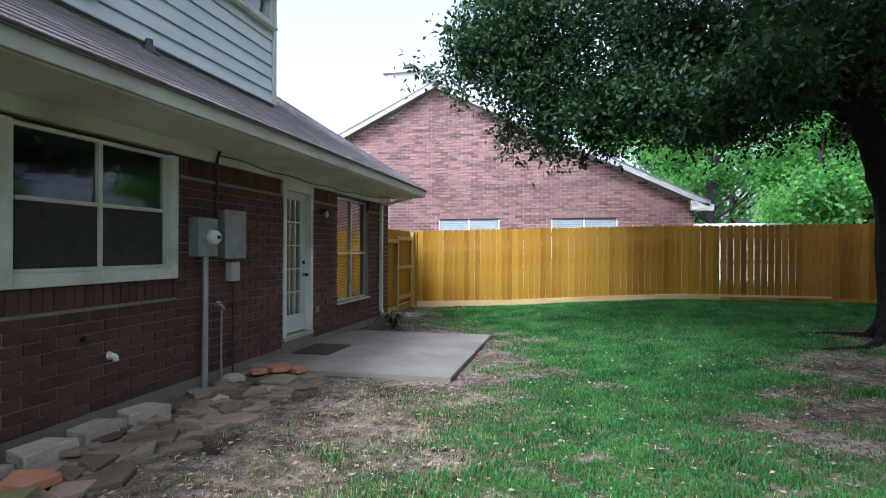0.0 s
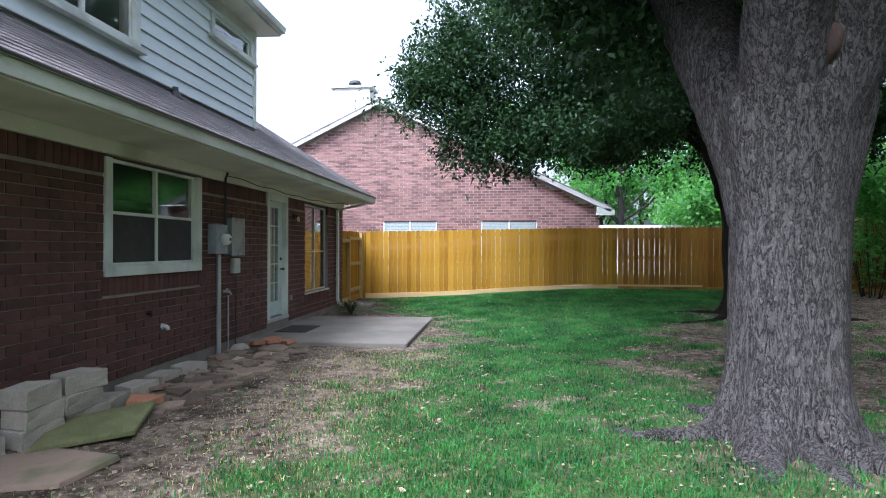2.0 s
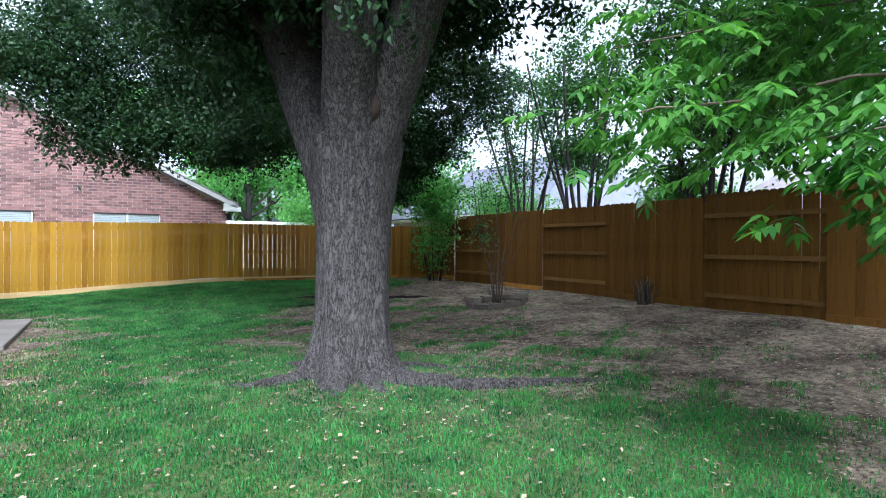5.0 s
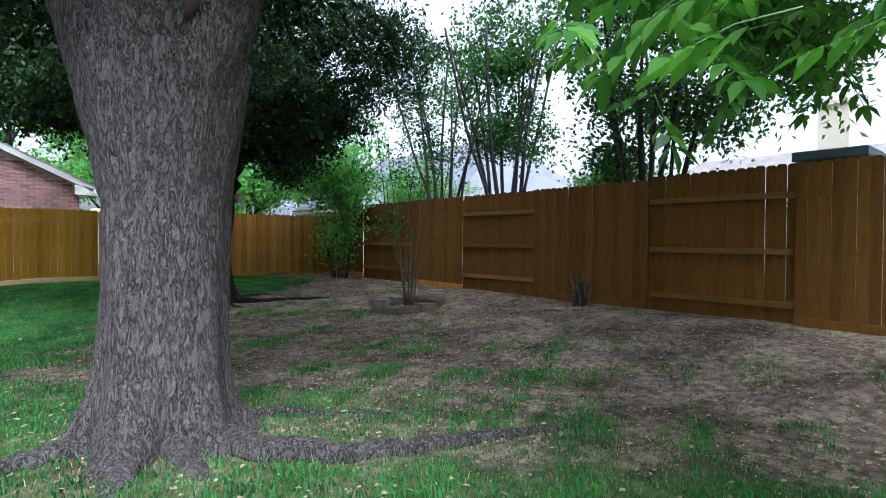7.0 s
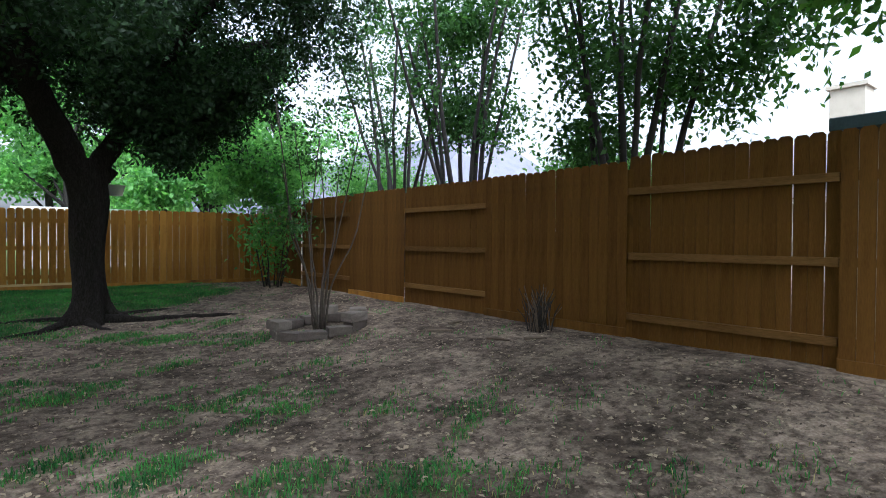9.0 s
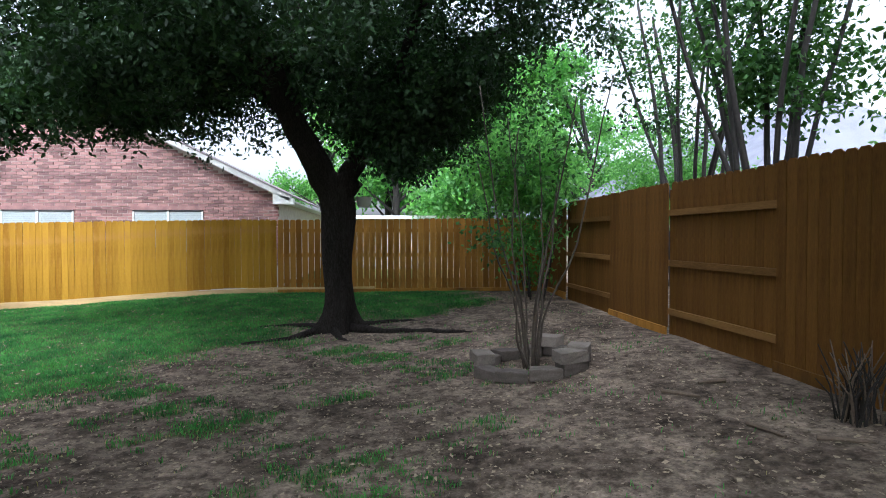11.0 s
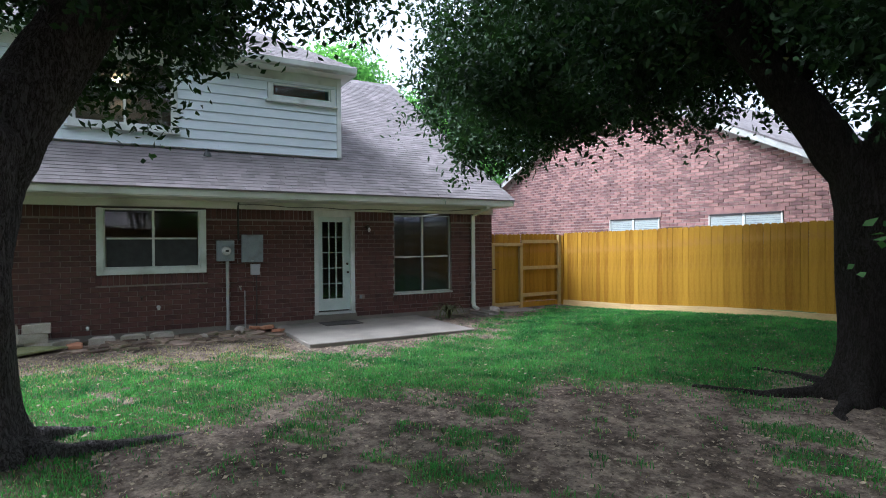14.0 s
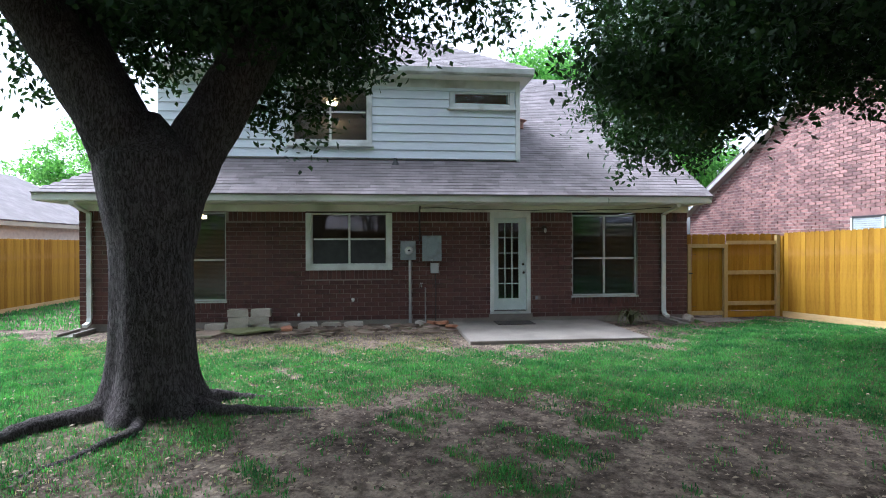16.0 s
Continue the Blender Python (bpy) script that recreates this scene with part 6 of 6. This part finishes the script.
for y, turn in ((1.75, 84), (3.66, 88), (4.62, 78), (4.15, 92)):
    put_block(-3.72, y, gz(-3.7, y) - 0.01, turn)


def flag_mesh(seed, r, h):
    q = random.Random(seed)
    k = q.randint(4, 6)
    pts = []
    for i in range(k):
        a = 2 * math.pi * (i + q.uniform(-0.25, 0.25)) / k
        s = r * q.uniform(0.7, 1.15)
        pts.append((math.cos(a) * s * 1.15, math.sin(a) * s * 0.85))
    bm = bmesh.new()
    lo = [bm.verts.new((x, y, 0)) for x, y in pts]
    hi = [bm.verts.new((x * 0.97, y * 0.97, h + q.uniform(-0.006, 0.006))) for x, y in pts]
    bm.faces.new(lo[::-1])
    bm.faces.new(hi)
    for i in range(k):
        bm.faces.new((lo[i], lo[(i + 1) % k], hi[(i + 1) % k], hi[i]))
    bmesh.ops.bevel(bm, geom=[e for e in bm.edges], offset=min(0.006, h * 0.2), segments=1, affect="EDGES")
    me = bpy.data.meshes.new("flagstone")
    bm.to_mesh(me)
    bm.free()
    return me


FLAGS = []
for i in range(16):
    me = flag_mesh(i + 3, (0.12, 0.17, 0.24, 0.30)[i % 4], (0.032, 0.045, 0.04, 0.034)[i % 4])
    me.materials.append(STONE)
    FLAGS.append(me)
sr = random.Random(44)
placed = []
for k in range(2200):
    y = sr.uniform(0.6, 6.75)
    x = sr.uniform(-3.98, np.interp(y, [0.6, 2.2, 3.5, 5.5, 6.8], [-3.5, -3.1, -3.2, -3.1, -3.1]).item())
    i = sr.randrange(16)
    r = (0.10, 0.15, 0.22, 0.29)[i % 4]
    if any((x - a) ** 2 + (y - b) ** 2 < ((r + c) * 0.50) ** 2 for a, b, c in placed) or (1.9 < y < 3.0 and x < -3.35) or (1.35 < y < 2.95 and -3.9 < x < -2.85):
        continue
    placed.append((x, y, r))
    ob = new("flagstone", FLAGS[i])
    ob.matrix_basis = pose(x, y, gz(x, y) - 0.008, sr.uniform(-4, 4), sr.uniform(-4, 4), sr.uniform(0, 360))
    tagged(ob, "irregular brown flagstone lying along the wall", "stone", "flagstones by the wall")
for k in range(40):
    y = sr.uniform(3.3, 6.7)
    x = sr.uniform(-3.95, -3.25)
    ob = new("flagstone", FLAGS[sr.choice((0, 1, 4, 5, 6, 8, 9, 13))])
    ob.matrix_basis = pose(x, y, gz(x, y) + 0.03, sr.uniform(-8, 8), sr.uniform(-8, 8), sr.uniform(0, 360))
    tagged(ob, "loose flagstone tipped on top of the stone bed", "stone", "flagstones by the wall")
big = flag_mesh(91, 0.52, 0.036)
big.materials.append(MOSS)
ob = new("flagstone", big)
ob.matrix_basis = pose(-3.38, 2.52, gz(-3.38, 2.52) + 0.045, 3, -2, 80)
tagged(ob, "large mossy green flagstone by the stacked blocks", "stone", "flagstones by the wall")
slab2 = flag_mesh(77, 0.60, 0.04)
slab2.materials.append(STONE)
ob = new("flagstone", slab2)
ob.matrix_basis = pose(-3.28, 1.72, gz(-3.28, 1.72) - 0.005, 1, -1, 30)
tagged(ob, "broad brown flagstone slab beside the mossy one", "stone", "flagstones by the wall")
for x, y, z, s in ((-3.50, 3.25, 0.05, 5), (-3.55, 6.55, 0.10, 7), (-3.7, 6.3, 0.09, 9), (-3.4, 6.72, 0.04, 12)):
    me = flag_mesh(s + 200, 0.17, 0.06)
    me.materials.append(REDSTONE)
    ob = new("sandstone_piece", me)
    ob.matrix_basis = pose(x, y, gz(x, y) + z, sr.uniform(-9, 9), sr.uniform(-9, 9), sr.uniform(0, 360))
    tagged(ob, "broken red sandstone piece in the stone bed", "stone", "red stones")


def boulder(x, y, r, seed, mat):
    q = random.Random(seed)
    bm = bmesh.new()
    bmesh.ops.create_icosphere(bm, subdivisions=2, radius=r)
    for v in bm.verts:
        v.co *= q.uniform(0.82, 1.12)
        v.co.z *= 0.75
    me = bpy.data.meshes.new("rock")
    bm.to_mesh(me)
    bm.free()
    me.materials.append(mat)
    ob = new("rock", me)
    ob.location = (x, y, gz(x, y) + r * 0.45)
    tagged(ob, "rough tan rock at the foot of the wall", "stone", "rocks by the wall")


for i, (x, y, r) in enumerate(((-3.85, 6.05, 0.13), (-3.75, 6.35, 0.09), (-3.5, 5.3, 0.10), (-3.8, 3.75, 0.07), (-3.3, 5.9, 0.06), (-3.55, 4.35, 0.07), (-3.65, 12.15, 0.15), (-3.95, 12.3, 0.12))):
    boulder(x, y, r, 70 + i, STONE if i % 2 else BLOCK)


def strap_plant(x, y, n, ln, label, mat, seed):
    t = thing("strappy_plant", (x, y, gz(x, y)), label, "plant")
    q = random.Random(seed)
    for i in range(n):
        a, l = q.uniform(0, 6.28), ln * q.uniform(0.6, 1.1)
        w = 0.02
        b = Build()
        prev = None
        for k in range(6):
            u = k / 5
            p = Vector((x + math.cos(a) * l * u * 0.8, y + math.sin(a) * l * u * 0.8, gz(x, y) + l * (1.7 * u - 1.65 * u * u)))
            s = Vector((-math.sin(a), math.cos(a), 0)) * w * (1.05 - u)
            if prev:
                b.poly(prev[0], prev[1], p + s, p - s)
            prev = (p - s, p + s)
        part("blade", b, mat, t)


strap_plant(-3.45, 10.7, 64, 0.72, "withered dark strappy plant by the patio", leafy("withered_blade", (0.03, 0.034, 0.018), (0.12, 0.13, 0.06), 0.15), 3)
strap_plant(-3.95, 4.15, 12, 0.26, "small dark green plant by the foundation", LEAF_OAK, 4)
# dry stems by the long fence
DX, DY = 9.5, 4.85
dead = thing("dead_shrub", (DX, DY, gz(DX, DY)), "cut dry stems of a dead shrub by the fence", "shrub")
q = random.Random(8)
for i in range(60):
    a = q.uniform(0, 6.28)
    l = q.uniform(0.25, 0.62)
    x0, y0 = DX + q.uniform(-0.12, 0.12), DY + q.uniform(-0.12, 0.12)
    part("stem", Build().tube([(x0, y0, gz(x0, y0) - 0.02), (x0 + math.cos(a) * 0.06, y0 + math.sin(a) * 0.06, gz(x0, y0) + l * 0.6), (x0 + math.cos(a) * 0.16, y0 + math.sin(a) * 0.16, gz(x0, y0) + l)], [0.008, 0.007, 0.004], 6), TWIG_D if i % 3 else TWIG, dead)
for i, (x, y, a) in enumerate(((8.7, 5.0, 30), (8.95, 4.6, 100), (9.2, 6.1, 60), (8.5, 6.0, 150))):
    l = 0.35
    part("fallen_stick", Build().tube([(x, y, gz(x, y) + 0.02), (x + math.cos(a) * l / 2, y + math.sin(a) * l / 2, gz(x, y) + 0.03), (x + math.cos(a) * l, y + math.sin(a) * l, gz(x, y) + 0.03)], [0.022, 0.02, 0.012], 8), TWIG, None, "short dry stick lying on the soil", category="stick")


# ---- grass and litter ----
def scatter(n, x0, x1, y0, y1, seed, keep):
    r = np.random.default_rng(seed)
    x, y = r.uniform(x0, x1, n), r.uniform(y0, y1, n)
    k = keep(x, y, r)
    return x[k], y[k], r


def off_hard(x, y):
    return ~((x < -1.48) & (y > 6.77) & (y < 10.21)) & (x > WX + 0.15)


def blades(name, x, y, r, height, width, material, label):
    n = len(x)
    z = ground_z(x, y)
    a = r.uniform(0, 2 * np.pi, n)
    h = height * r.uniform(0.45, 1.15, n) * (1 + 0.35 * wave(x, y, 4.3, 0.4))
    lean = r.uniform(0.2, 1.0, n) * h
    w = width * r.uniform(0.7, 1.2, n)
    dx, dy = np.cos(a), np.sin(a)
    sx, sy = -dy * w / 2, dx * w / 2
    p = np.stack([x, y, z - 0.005], 1)
    m = np.stack([x + dx * lean * 0.35, y + dy * lean * 0.35, z + h * 0.65], 1)
    t = np.stack([x + dx * lean, y + dy * lean, z + h * 0.9], 1)
    s = np.stack([sx, sy, np.zeros(n)], 1)
    v = np.stack([p - s, p + s, m - s * 0.9, m + s * 0.9, t - s * 0.15, t + s * 0.15], 1).reshape(-1, 3)
    i = np.arange(n)[:, None] * 6
    f = np.concatenate([i + [0, 1, 3, 2], i + [2, 3, 5, 4]], 0)
    return tagged(new(name, quads_mesh(name, v, f, material)), label, "grass", kind="stuff")


x, y, r = scatter(770000, -5.5, 9.7, -4.8, 14.75, 101, lambda x, y, r: off_hard(x, y) & (r.random(len(x)) < cover(x, y) ** 1.15 + 0.10 * np.clip(wave(x, y, 2.7, 5.0) + wave(x, y, 7.1, 3.0) - 0.35, 0, 1)))
blades("lawn_grass", x, y, r, 0.046, 0.0078, GRASS, "broad-bladed green lawn grass, patchy under the trees")
x, y, r = scatter(250000, -3.4, 9.5, -4.8, 14.75, 107, lambda x, y, r: off_hard(x, y) & (r.random(len(x)) < 0.45 * np.clip(cover(x, y) * 2.2, 0, 1) * (1 - cover(x, y)) + 0.75 * np.exp(-((x + 1.6) / 0.9) ** 2) * (y < 6.5)))
blades("dry_grass", x, y, r, 0.035, 0.006, STRAW, "straw-coloured dry grass at the lawn's worn edges")
x, y, r = scatter(9000, -16, -4.3, -4.8, -1.2, 102, lambda x, y, r: np.ones(len(x), bool))
blades("side_lawn_grass", x, y, r, 0.09, 0.02, GRASS, "green lawn along the side of the house")

x, y, r = scatter(115000, -3.6, 9.6, -4.5, 14.6, 103, lambda x, y, r: off_hard(x, y) & (r.random(len(x)) < 0.10 + 0.70 * (1 - cover(x, y))))
n = len(x)
z = ground_z(x, y) + 0.004 + 0.05 * cover(x, y) * r.random(n)
a = r.uniform(0, 6.28, n)
L = 0.010 + 0.05 * r.random(n) ** 2.2
W = L * r.uniform(0.2, 0.42, n)
dx, dy = np.cos(a), np.sin(a)
tilt = r.uniform(-0.4, 0.6, n)
v = np.stack([np.stack([x, y, z], 1), np.stack([x + dx * L * 0.5 - dy * W, y + dy * L * 0.5 + dx * W, z + 0.006 + np.abs(tilt) * W], 1), np.stack([x + dx * L, y + dy * L, z + np.abs(tilt) * L * 0.5], 1), np.stack([x + dx * L * 0.5 + dy * W, y + dy * L * 0.5 - dx * W, z + 0.003], 1)], 1).reshape(-1, 3)
tagged(new("fallen_leaves", quads_mesh("fallen_leaves", v, np.arange(n * 4).reshape(n, 4), LITTER)), "pale dry fallen leaves scattered over soil and lawn", "leaves", kind="stuff")

# ---- bricks of the house wall ----
near = [f for f in BRICK_FIELD if 2.6 < f[0] < 7.6]
near.sort(key=lambda f: abs((f[0] + f[1]) / 2 - 4.6))
singles, near_set = near[:290], set(near[:290])
SHARED = {}
for a, b, lo, hi in singles:
    key = (round(b - a, 2), round(hi - lo, 3))
    if key not in SHARED:
        SHARED[key] = Build().box(-0.05, 0.0, -key[0] / 2, key[0] / 2, 0, key[1]).mesh("brick", bevel=0.004)
        SHARED[key].materials.append(BRICK)
    ob = new("brick", SHARED[key])
    ob.matrix_basis = pose(WX + random.uniform(-0.0025, 0.0025), (a + b) / 2, lo)
    adopt(ob, wall)
rest = Build()
for f in BRICK_FIELD:
    if f not in near_set:
        brick_box(rest, WX, *f)
part("brick", rest, BRICK_S, wall, kind="stuff")
